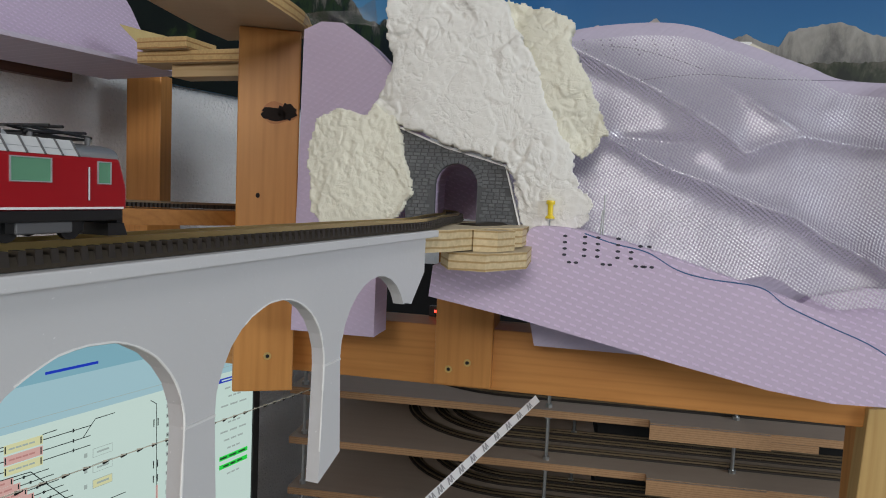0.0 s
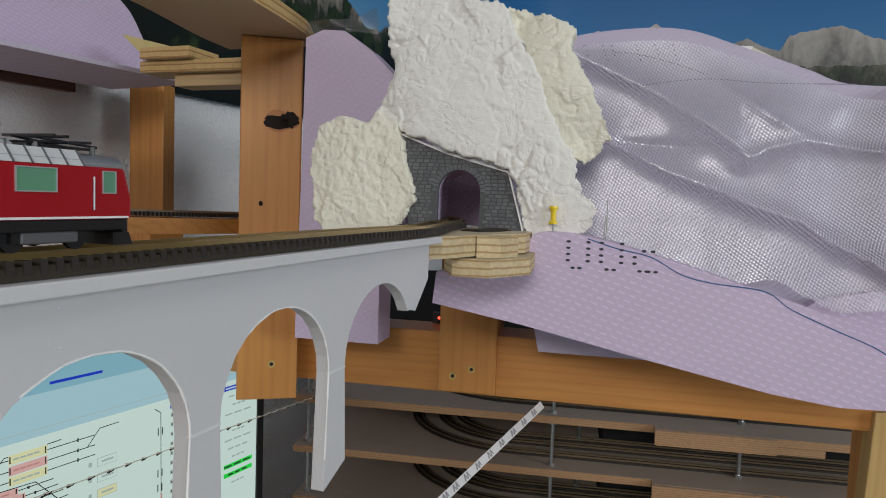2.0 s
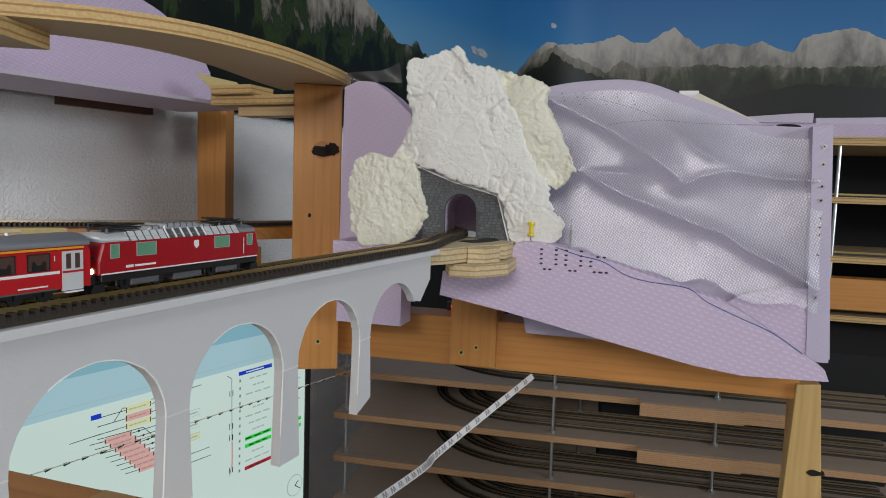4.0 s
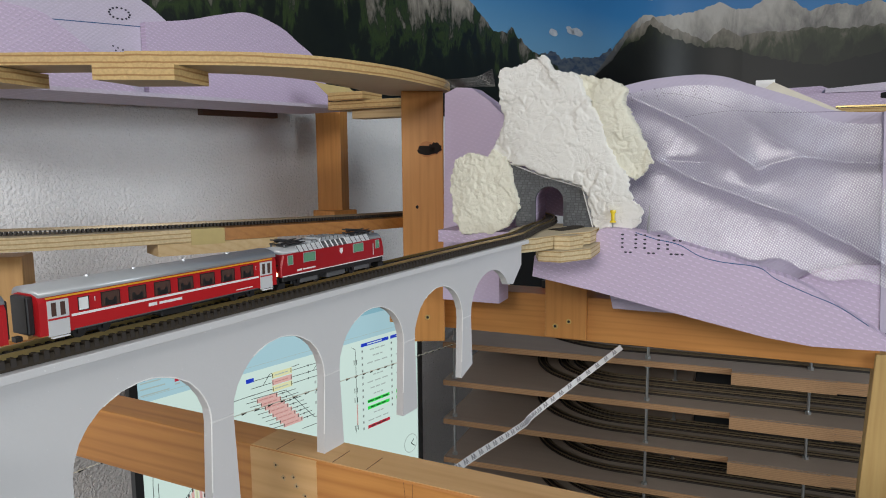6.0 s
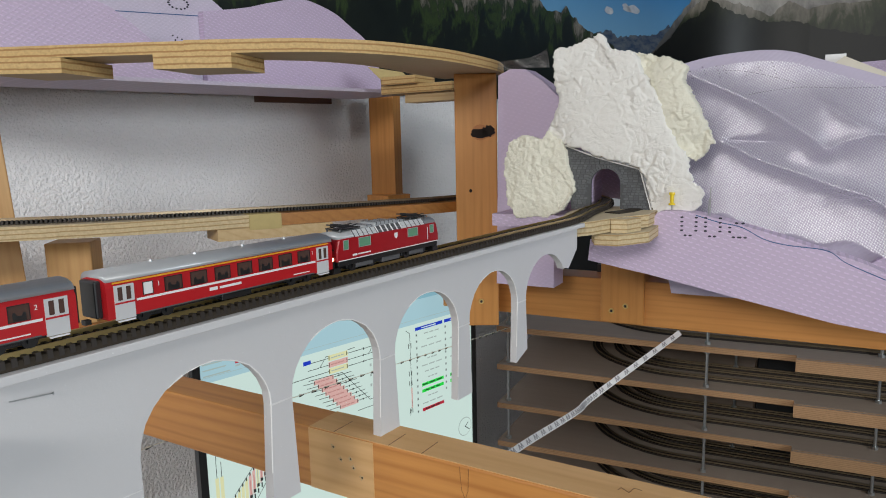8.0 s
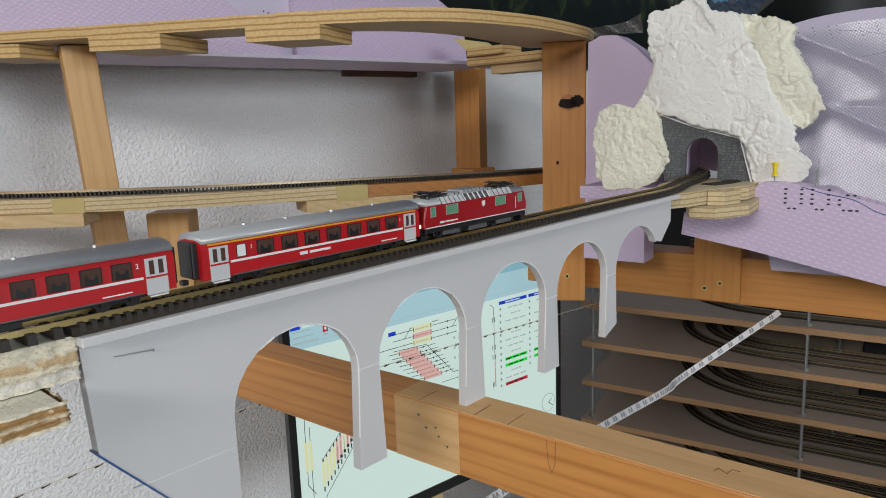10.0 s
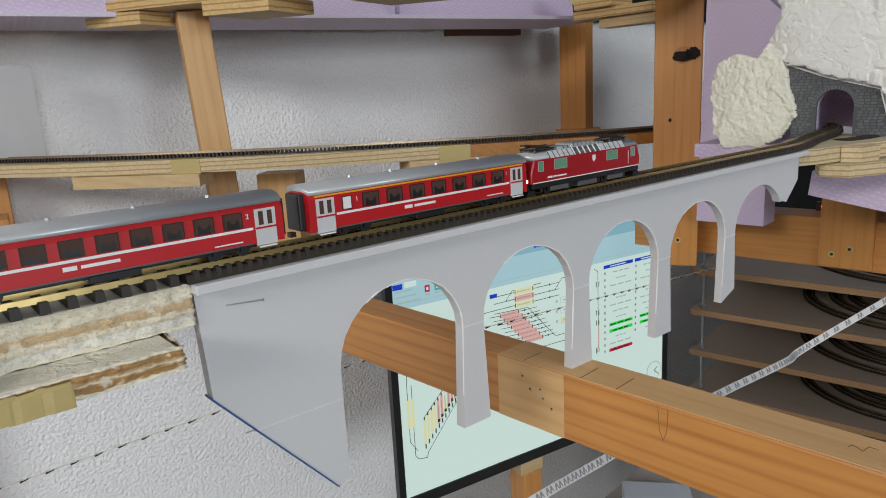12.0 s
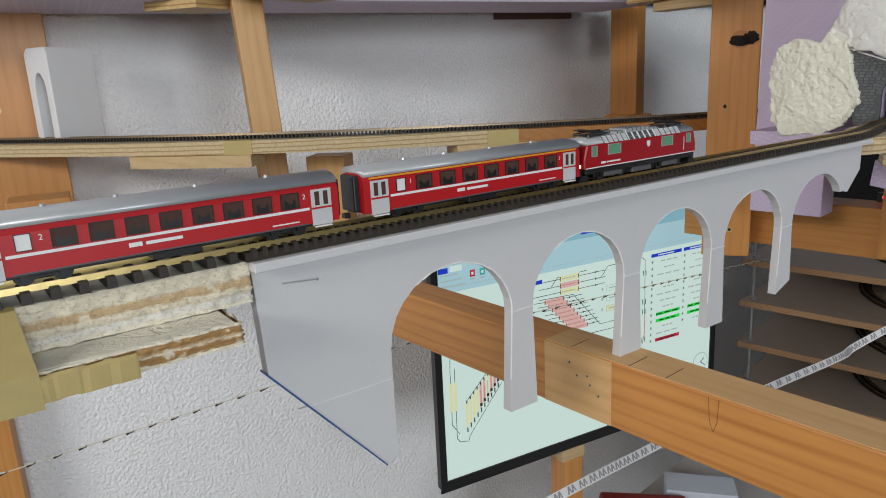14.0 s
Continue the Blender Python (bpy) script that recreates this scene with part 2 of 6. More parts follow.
def rod(p, q, r, bm=None, sides=10, r2=None):
    b = bmesh.new()
    p, q = Vector(p), Vector(q)
    d = q - p
    bmesh.ops.create_cone(b, cap_ends=True, segments=sides, radius1=r, radius2=r if r2 is None else r2, depth=d.length, matrix=Matrix.Translation((p + q) / 2) @ d.to_track_quat("Z", "Y").to_matrix().to_4x4())
    return joined(b, bm)


def turned(x, y, th, z=0.0):
    """A frame at (x, y, z) whose x axis runs at th degrees and whose y axis points away to its left."""
    return Matrix.Translation((x, y, z)) @ Matrix.Rotation(radians(th), 4, "Z")


def smooth_line(points, n):
    """Points on a smooth curve through the given ones."""
    out, ps = [], [Vector(p) for p in points]
    ps = [ps[0] * 2 - ps[1]] + ps + [ps[-1] * 2 - ps[-2]]
    for i in range(1, len(ps) - 2):
        for k in range(n):
            t = k / n
            a, b, c, d = ps[i - 1 : i + 3]
            out.append(0.5 * (2 * b + (c - a) * t + (2 * a - 5 * b + 4 * c - d) * t * t + (3 * b - a - 3 * c + d) * t**3))
    return out + [ps[-2]]


def ribbon(line, section, bm=None, closed=True):
    """Sweep a section of (across, up) along a line, upright."""
    b = bmesh.new()
    rows = []
    for i, p in enumerate(line):
        d = (line[min(i + 1, len(line) - 1)] - line[max(i - 1, 0)]).normalized()
        side = Vector((-d.y, d.x, 0)).normalized()
        rows.append([b.verts.new(p + side * a + Vector((0, 0, u))) for a, u in section])
    k = len(section)
    for r0, r1 in zip(rows, rows[1:]):
        for j in range(k if closed else k - 1):
            b.faces.new((r0[j], r0[(j + 1) % k], r1[(j + 1) % k], r1[j]))
    if closed:
        b.faces.new(rows[0][::-1])
        b.faces.new(rows[-1])
    return joined(b, bm)


def track(name, points, label, tie_len=0.0150, tie_step=0.0034, n=24, ballast=True, rail_mat=None):
    """Model railway track: ballast bed, ties and two rails along a smooth line."""
    line = smooth_line(points, n)
    t = thing(name, Matrix.Translation(line[0]), label, "railway track")
    back = Matrix.Translation(-line[0])
    line = [back @ p for p in line]
    if ballast:
        part("ballast_bed", ribbon(line[69:], [(-0.0078, 0), (0.0078, 0), (0.0068, 0.0024), (-0.0068, 0.0024)]), BALLAST, t)
    for s in (-1, 1):
        part("rail", ribbon(line, [(s * 0.0045 - 0.00045, 0.0030), (s * 0.0045 + 0.00045, 0.0030), (s * 0.0045 + 0.0003, 0.0048), (s * 0.0045 - 0.0003, 0.0048)]), rail_mat or RAIL, t)
    spots, left = [], 0.0
    for a, b in zip(line, line[1:]):
        d = b - a
        q = left
        while q < d.length:
            spots.append((a + d * (q / d.length), math.atan2(d.y, d.x)))
            q += tie_step
        left = q - d.length
    h, w = tie_len / 2, 0.0009
    corners = [Vector((u * w * k, v * h * k2, z)) for z, k, k2 in ((0.0004, 1.0, 1.0), (0.0035, 0.85, 0.97)) for u, v in ((-1, -1), (1, -1), (1, 1), (-1, 1))]
    sides = [(0, 1, 5, 4), (1, 2, 6, 5), (2, 3, 7, 6), (3, 0, 4, 7), (4, 5, 6, 7)]
    if ballast:
        shapes = []
        for wide in (1.0, 1.5):
            me = bpy.data.meshes.new("tie")
            me.from_pydata([(v.x * wide, v.y * (1.06 if wide > 1 else 1), v.z) for v in corners], [], sides)
            me.materials.append(TIE)
            shapes.append(me)
        start = line[69]
        for k, (p, ang) in enumerate(spots[-300:]):
            # wider spaced ties on the length before the bed begins
            bare = p.x < start.x
            if bare and k % 2:
                continue
            ob = new("tie", shapes[1 if bare else 0])
            ob.parent = t
            ob.matrix_basis = Matrix.Translation(p) @ Matrix.Rotation(ang, 4, "Z")
        return t
    verts, faces = [], []
    for p, ang in spots:
        k, turn = len(verts), Matrix.Rotation(ang, 3, "Z")
        verts += [tuple(p + turn @ v) for v in corners]
        faces += [tuple(k + i for i in f) for f in sides]
    me = bpy.data.meshes.new("tie_bed")
    me.from_pydata(verts, [], faces)
    me.materials.append(TIE)
    ob = new("tie_bed", me)
    ob.parent = t
    ob["kind"] = "stuff"
    return t


# ---- more materials ----
def wire_mesh(name, cell_x, cell_z, colour):
    """Fine woven wire cloth: knuckles in staggered rows, thin cross threads and open gaps."""
    n = Nodes(name)
    p = n.add("ShaderNodeSeparateXYZ")
    n.link(n.mapped((1, 1, 1), (0, 0.30, 0)), p.inputs[0])
    rise = n.sums("DIVIDE", p.outputs["Z"], cell_z)
    row = n.sums("FLOOR", rise)
    along = n.sums("FRACT", n.sums("ADD", n.sums("DIVIDE", p.outputs["X"], cell_x), n.sums("MULTIPLY", row, 0.5)))
    dx = n.sums("SUBTRACT", along, 0.5)
    dz = n.sums("SUBTRACT", n.sums("FRACT", rise), 0.5)
    r2 = n.sums("ADD", n.sums("MULTIPLY", dx, dx), n.sums("MULTIPLY", dz, dz))
    knuckle = n.sums("LESS_THAN", r2, 0.072)
    cross = n.sums("GREATER_THAN", n.sums("ABSOLUTE", dz), 0.44)
    n.bump(n.sums("SUBTRACT", 0.25, r2), 0.3, 0.0009)
    n.done(colour, 0.39, 0.68)
    n.link(n.sums("MAXIMUM", knuckle, cross), n.bsdf.inputs["Alpha"])
    return n.mat


WIRE = wire_mesh("silver_wire_cloth", 0.0024, 0.0016, (0.70, 0.70, 0.75))
GAUZE = wire_mesh("grey_gauze", 0.0008, 0.0007, (0.30, 0.29, 0.28))


def glow(name, colour, strength):
    n = Nodes(name)
    n.bsdf.inputs["Emission Color"].default_value = (*colour, 1)
    n.bsdf.inputs["Emission Strength"].default_value = strength
    return n.done(tuple(v * 0.1 for v in colour), 0.4)


def print_mat(name, low, high, scale, stretch=(1, 1, 1), rough=0.65, third=None):
    """Printed photograph surface: mottled two or three tone picture on satin paper."""
    n = Nodes(name)
    a = n.noise(scale, 10, n.mapped(stretch), 0.68, 0.35)
    b = n.noise(scale / 6, 3)
    stops = [(0.38, low), (0.62, high)] if third is None else [(0.36, low), (0.52, high), (0.66, third)]
    c = n.mix(n.sums("MULTIPLY", b, 0.45), n.ramp(a, stops), low)
    return n.done(c, rough, 0.0, 0.2)


def sky_print():
    n = Nodes("printed_sky")
    p = n.add("ShaderNodeSeparateXYZ")
    n.link(n.coords.outputs["Object"], p.inputs[0])
    h = n.sums("MULTIPLY", n.sums("SUBTRACT", p.outputs["Z"], 1.45), 2.2)
    c = n.ramp(h, [(0.0, (0.20, 0.44, 0.66)), (0.35, (0.05, 0.25, 0.56)), (1.0, (0.016, 0.12, 0.40))])
    return n.done(c, 0.42, 0.0, 0.4)


SKY_PRINT = sky_print()


def slope_print(name, z0, z1, stops, streak, lean, vary=0.5, fine=0.25):
    """Printed mountainside: tones by height, broken by gullies that run down the slope."""
    n = Nodes(name)
    p = n.add("ShaderNodeSeparateXYZ")
    n.link(n.coords.outputs["Object"], p.inputs[0])
    h = n.sums("DIVIDE", n.sums("SUBTRACT", p.outputs["Z"], z0), z1 - z0)
    gully = n.noise(streak, 5, n.mapped((1.0, 1.0, 0.42), (0.0, lean, 0.0)), 0.6, 0.9)
    detail = n.noise(streak * 4, 6, n.mapped((1.0, 1.0, 0.5), (0.0, lean, 0.0)), 0.65, 0.3)
    broad = n.noise(streak / 4, 3, n.mapped((1.0, 1.0, 0.8)))
    h = n.sums("ADD", h, n.sums("MULTIPLY", n.sums("SUBTRACT", gully, 0.5), vary * 2.2))
    h = n.sums("ADD", h, n.sums("MULTIPLY", n.sums("SUBTRACT", detail, 0.5), fine * 1.4))
    h = n.sums("ADD", h, n.sums("MULTIPLY", n.sums("SUBTRACT", broad, 0.5), vary))
    return n.done(n.ramp(h, stops), 0.42, 0.0, 0.4)


CLIFF_PRINT = slope_print("printed_cliff", 1.36, 1.58, [(0.0, (0.006, 0.010, 0.009)), (0.36, (0.009, 0.014, 0.011)), (0.50, (0.034, 0.058, 0.018)), (0.60, (0.020, 0.030, 0.016)), (0.70, (0.15, 0.14, 0.115)), (1.0, (0.40, 0.37, 0.315))], 20, 0.45, 0.75, 0.45)
PEAK_PRINT = slope_print("printed_peak", 1.50, 1.66, [(0.0, (0.10, 0.10, 0.10)), (0.35, (0.26, 0.245, 0.225)), (0.7, (0.46, 0.43, 0.385)), (1.0, (0.58, 0.55, 0.50))], 15, 0.95, 0.8, 0.5)
RIDGE_PRINT = slope_print("printed_ridge", 1.49, 1.62, [(0.0, (0.018, 0.022, 0.014)), (0.35, (0.05, 0.060, 0.032)), (0.6, (0.17, 0.155, 0.12)), (1.0, (0.36, 0.32, 0.265))], 15, -0.9, 0.75, 0.5)
DISTANT_PRINT = print_mat("printed_distance", (0.04, 0.07, 0.13), (0.16, 0.18, 0.20), 30, (1, 1, 3))
SHADE_PRINT = slope_print("printed_dark_slope", 1.44, 1.62, [(0.0, (0.007, 0.008, 0.008)), (0.55, (0.010, 0.012, 0.010)), (0.80, (0.022, 0.026, 0.014)), (1.0, (0.07, 0.065, 0.048))], 20, -0.4, 0.35, 0.3)
CLOUD_PRINT = print_mat("printed_cloud", (0.5, 0.55, 0.62), (0.75, 0.77, 0.8), 30)
RED_DARK = plain("dark_red_plastic", (0.20, 0.015, 0.015), 0.4)
GREEN_GLASS = plain("green_window", (0.13, 0.30, 0.19), 0.2, grain=0.05)
STRIPE = plain("yellow_stripe", (0.75, 0.33, 0.02), 0.4, grain=0.02)
MARK_GREY = plain("faded_grey_ink", (0.34, 0.34, 0.35), 0.6)
WHITE_BLOCK = plain("white_block_card", (0.76, 0.76, 0.77), 0.55, grain=0.06, scale=90)
# Colour of the unseen room walls, lowered to cut bounced fill.
ROOM_PAINT = plain("dim_room_paint", (0.29, 0.27, 0.25), 0.85, scale=30)
OLD_RAIL = plain("tarnished_rail", (0.30, 0.23, 0.15), 0.4, 0.8)
BROWN_PINE = timber("brown_pine", (0.44, 0.20, 0.055), (0.28, 0.105, 0.026), 0, rough=0.45)
# Near black, stands in for unlit depth.
VOID = plain("void_black", (0.008, 0.008, 0.009), 0.9)
DOOR_GREY = plain("pale_grey_paint", (0.56, 0.56, 0.57), 0.4, grain=0.04)
GREY = plain("grey_plastic", (0.10, 0.10, 0.105), 0.5)
PLASTER = plain("plaster_smear", (0.80, 0.75, 0.62), 0.85, grain=0.2, scale=90)
TABLE = plain("grey_desk_top", (0.45, 0.43, 0.42), 0.5, grain=0.08, scale=40)
PENCIL = plain("pencil_line", (0.16, 0.075, 0.03), 0.6)
LAMP_LIT = glow("lit_headlight", (1.0, 0.75, 0.4), 6.0)

# ---- frames of the plan ----
BRIDGE = turned(-0.0941, 0.2727, 65.33)      # x along the viaduct's near face, y away from the viewer
CROSS = turned(0.057, 0.7695, -17.6)         # x along the rear crossbeam
SIDE = turned(-0.319, 1.121, 57.0)           # x along the stucco wall
LEDGE = turned(-0.281, 1.096, 57.0)          # the same, 45 mm before the wall
PP = turned(0.06, 0.65, -17.6)               # tunnel front
SP = turned(0.117, 0.619, -17.6)             # front foam board
STAGE = turned(0.253, 0.954, -15.3)          # front of the staging shelves
NEAR = turned(-0.072, 0.317, -21.0)          # beam under the viaduct
MON = turned(-0.22288, 0.68710, 57.0)        # monitor

# ---- room ----
solid("wall_west", box(-1.9, 1.27, 0, 0.1, 0, 2.4), STUCCO, SIDE, "rough white stucco wall behind the layout", "wall", kind="structure")
# Near-black colour stands in for the unlit depth behind the layout.
solid("wall_north", box(-0.4, 2.6, 1.46, 1.56, 0, 2.4), DARK, CROSS, "rear wall of the room, near black for unlit depth", "wall", kind="structure")
# Unseen walls and ceiling close the room; dim colours deepen the shadows.
east = bmesh.new()
for y0, y1, z0, z1 in ((-2.6, -1.8, 0, 2.4), (-0.7, 1.46, 0, 2.4), (-1.8, -0.7, 0, 1.08), (-1.8, -0.7, 2.03, 2.4)):
    box(2.5, 2.6, y0, y1, z0, z1, east)
solid("wall_east", east, ROOM_PAINT, CROSS, "unseen room wall with an opening, dimmed to cut bounced light", "wall", kind="structure")
# Unseen window, added only to house the right-hand light.
window = thing("added_window", CROSS, "added unseen window round the right fill light", "window", kind="structure")
for y0, y1, z0, z1 in ((-1.8, -1.75, 1.08, 2.03), (-0.75, -0.7, 1.08, 2.03), (-1.75, -0.75, 1.08, 1.13), (-1.75, -0.75, 1.98, 2.03)):
    part("window_frame", box(2.53, 2.58, y0, y1, z0, z1, bevel=0.004), WHITE, window)
solid("wall_south", box(-1.9, 2.5, -2.7, -2.6, 0, 2.4), ROOM_PAINT, CROSS, "unseen room wall, dimmed to cut bounced light", "wall", kind="structure")
solid("floor", box(-2, 2.6, -2.7, 1.56, -0.05, 0), plain("grey_floor", (0.25, 0.24, 0.23), 0.6), CROSS, "grey floor", "floor", kind="structure")
solid("ceiling", box(-2, 2.6, -2.7, 1.56, 2.4, 2.5), plain("dim_ceiling", (0.50, 0.50, 0.50), 0.9), CROSS, "unseen ceiling, greyed to cut bounced light", "ceiling", kind="structure")


# ---- printed mountain panorama, bent round the corner ----
def on_print(u, lift):
    """A place on the banner: u metres along it, lift metres before its sheet."""
    corner, r = 1.267, 0.30
    if u < corner - r:
        return SIDE @ Vector((u, -0.015 - lift, 0))
    far = turned(0.372, 2.184, -17.6)
    if u > corner + r:
        return far @ Vector((u - corner, -0.015 - lift, 0))
    a, b, c = SIDE @ Vector((corner - r, -0.015 - lift, 0)), SIDE @ Vector((corner, -0.015 - lift, 0)), far @ Vector((r, -0.015 - lift, 0))
    t = (u - corner + r) / (2 * r)
    return a * (1 - t) ** 2 + b * 2 * t * (1 - t) + c * t * t


def banner_strip(ridge, lift, low=1.31, rough=0.0, step=0.006):
    b = bmesh.new()
    last = None
    u = ridge[0][0]
    while u <= ridge[-1][0]:
        k = max(i for i, p in enumerate(ridge) if p[0] <= u + 1e-9)
        p, q = ridge[k], ridge[min(k + 1, len(ridge) - 1)]
        z = p[1] if p is q else p[1] + (q[1] - p[1]) * (u - p[0]) / (q[0] - p[0])
        z += rough * (noise.noise(Vector((u * 60, lift * 900, 0))) + 0.6 * noise.noise(Vector((u * 190, lift * 700, 3))))
        v = on_print(u, lift)
        pair = [b.verts.new((v.x, v.y, low)), b.verts.new((v.x, v.y, max(z, low + 0.001)))]
        if last:
            b.faces.new((last[0], pair[0], pair[1], last[1]))
        last, u = pair, u + step
    return b


banner = thing("backdrop", Matrix(), "printed mountain panorama on a bent banner", "backdrop", kind="structure")
part("sky", banner_strip([(-0.9, 2.1), (2.6, 2.1)], 0.0), SKY_PRINT, banner)
part("distance", banner_strip([(0.6, 1.45), (0.71, 1.467), (0.77, 1.483), (0.81, 1.470), (0.88, 1.478), (0.97, 1.488), (1.01, 1.492), (1.07, 1.52), (1.12, 1.50)], 0.002, rough=0.006), DISTANT_PRINT, banner)
part("peaks", banner_strip([(0.98, 1.44), (1.07, 1.51), (1.15, 1.575), (1.22, 1.6215), (1.27, 1.619), (1.36, 1.625), (1.44, 1.637), (1.50, 1.655), (1.54, 1.630), (1.58, 1.630), (1.62, 1.655), (1.65, 1.671), (1.68, 1.643), (1.73, 1.610), (1.76, 1.6226), (1.8, 1.624), (1.84, 1.613), (1.88, 1.629), (1.91, 1.612), (1.96, 1.5946), (1.98, 1.636), (2.1, 1.66), (2.2, 1.62), (2.4, 1.65), (2.6, 1.62)], 0.0025, rough=0.005), PEAK_PRINT, banner)
part("middle_ridge", banner_strip([(1.05, 1.46), (1.12, 1.53), (1.18, 1.575), (1.26, 1.617), (1.32, 1.588), (1.38, 1.575), (1.46, 1.5468), (1.51, 1.585), (1.56, 1.559), (1.62, 1.565), (1.68, 1.563), (1.77, 1.567), (1.83, 1.559), (1.9, 1.562), (1.99, 1.554), (2.2, 1.56), (2.6, 1.55)], 0.004, rough=0.007), RIDGE_PRINT, banner)
part("dark_slope", banner_strip([(0.98, 1.44), (1.07, 1.487), (1.14, 1.535), (1.2, 1.552), (1.25, 1.595), (1.32, 1.565), (1.39, 1.5476), (1.45, 1.531), (1.53, 1.529), (1.6, 1.502), (1.69, 1.48), (1.77, 1.465), (1.88, 1.49), (1.99, 1.514), (2.2, 1.50), (2.6, 1.49)], 0.0055, rough=0.008), SHADE_PRINT, banner)
part("cliff", banner_strip([(-0.9, 2.0), (0.1, 1.76), (0.3, 1.63), (0.4, 1.555), (0.46, 1.526), (0.51, 1.499), (0.565, 1.500), (0.58, 1.518), (0.61, 1.495), (0.66, 1.474), (0.71, 1.469), (0.80, 1.44)], 0.004, rough=0.006), CLIFF_PRINT, banner)
for u, z, w, h in ((0.77, 1.526, 0.02, 0.009), (0.845, 1.546, 0.014, 0.005), (0.885, 1.5415, 0.034, 0.009), (0.855, 1.539, 0.02, 0.006), (1.25, 1.668, 0.012, 0.008)):
    ring = [(u + w * math.cos(a) * (1 + 0.3 * noise.noise(Vector((u * 9, a, 1)))), z + h * math.sin(a) * (1 + 0.4 * noise.noise(Vector((a, u * 9, 2))))) for a in [i * math.tau / 16 for i in range(16)]]
    b = bmesh.new()
    b.faces.new([b.verts.new((*on_print(p, 0.0012).xy, q)) for p, q in ring])
    part("cloud", b, CLOUD_PRINT, banner)


# ---- timber frame ----
def screw(parent, m, r=0.0030, mat=None):
    """A countersunk screw head with its socket, lying in the plane y = 0 of m."""
    b = rod((0, 0.001, 0), (0, -0.0006, 0), r, None, 16)
    h = part("screw_head", b, mat or BRASS, parent, m=m)
    part("socket", rod((0, -0.0005, 0), (0, -0.0009, 0), r * 0.52, None, 6), BLACK, h)


def beam(name, m, x0, x1, y0, y1, z0, z1, mat, label, category, group="", screws=()):
    t = thing(name, m, label, category, group)
    part("timber", box(x0, x1, y0, y1, z0, z1, bevel=0.0012), mat, t)
    for x, z in screws:
        screw(t, Matrix.Translation((x, y0, z)))
    return t


front_post = beam("timber_post", turned(-0.0993, 0.7584, 8), 0, 0.0455, 0, 0.0434, 1.024, 1.3008, PINE_UP, "knotty pine post carrying the curved plywood", "wooden post", "frame posts", [(0.026, 1.052)])
b = bmesh.new()
for cx, cz, rx, rz in ((0.0260, 1.2375, 0.0092, 0.0052), (0.0362, 1.2400, 0.0064, 0.0064)):
    joined(prism([(cx + rx * math.cos(a) * (1 + 0.5 * noise.noise(Vector((a * 2, cx * 99, 0)))), cz + rz * math.sin(a) * (1 + 0.5 * noise.noise(Vector((a * 3, cx * 77, 4))))) for a in [i * math.tau / 20 for i in range(20)]], -0.0008, 0.001), b)
part("knot", b, KNOT, front_post, "black bark filled knot")
part("knot_rim", prism([(0.0305 + 0.0132 * math.cos(a), 1.2388 + 0.0078 * math.sin(a) * (1 + 0.2 * math.cos(3 * a))) for a in [i * math.tau / 24 for i in range(24)]], -0.0003, 0.001), timber("reddish_knot_rim", (0.50, 0.19, 0.045), (0.36, 0.11, 0.025), 2), front_post, "reddish wood round the knot")
part("knot", prism([(0.016 + 0.0016 * math.cos(a), 1.176 + 0.002 * math.sin(a)) for a in [i * math.tau / 10 for i in range(10)]], -0.0004, 0.001), KNOT, front_post)
beam("timber_post", turned(-0.277, 1.078, -12), -0.004, 0.038, -0.012, 0.014, 0.85, 1.305, PINE_UP, "pine post before the stucco wall", "wooden post", "frame posts")
beam("timber_post", LEDGE, -0.036, 0.012, -0.062, -0.014, 0.7, 1.150, PINE_UP, "pine post under the far track", "wooden post", "frame posts")
beam("timber_block", LEDGE, 0.040, 0.092, -0.02, 0.03, 1.03, 1.106, PINE_UP, "dark pine block with two screws", "wooden block", "", [(0.055, 1.092), (0.078, 1.076)])
beam("timber_post", turned(0.057, 0.7665, -17.6), 0, 0.0465, 0, 0.043, 1.031, 1.150, PINE_UP, "short pine post screwed to the crossbeam", "wooden post", "frame posts", [(0.012, 1.044), (0.027, 1.0505)])
left_post = beam("timber_post", LEDGE, -0.84, -0.752, 0, 0.04, 0.97, 1.50, PINE_UP, "wide pine post against the stucco wall", "wooden post", "frame posts", [(-0.805, 1.205)])
beam("timber_post", LEDGE, -0.93, -0.8505, -0.004, 0.036, 0.4, 0.95, PINE_UP, "pine post at the foot of the stucco wall", "wooden post", "frame posts")
beam("timber_block", turned(-0.425, 0.560, 57.0), -0.272, -0.226, -0.03, 0.012, 1.035, 1.138, PINE_UP, "pine board with screws at the end of the rail", "wooden block", "", [(-0.256, 1.119), (-0.237, 1.094)])
beam("wall_rail", turned(-0.425, 0.560, 57.0), -0.2255, 0.40, -0.02, 0.045, 1.044, 1.0755, PINE, "pine rail along the foot of the stucco wall", "wooden rail")
cross = beam("crossbeam", CROSS, -0.50, 0.3215, 0.002, 0.044, 1.029, 1.078, PINE, "long lacquered pine crossbeam", "wooden beam")
near = beam("crossbeam", NEAR, -0.52, 0.42, 0, 0.024, 1.050, 1.0838, PINE_LINED, "pine beam carrying a pier of the viaduct", "wooden beam")
BARE = timber("bare_sanded_pine", (0.74, 0.46, 0.21), (0.58, 0.32, 0.12), 0, rough=0.6)
part("bare_patch", box(-0.0425, -0.0005, -0.00018, 0.001, 1.0504, 1.0834), BARE, near, "paler unvarnished patch")
part("bare_top", box(-0.0425, 0.42, 0.0008, 0.0235, 1.083, 1.08398), BARE, near, "paler unvarnished top")
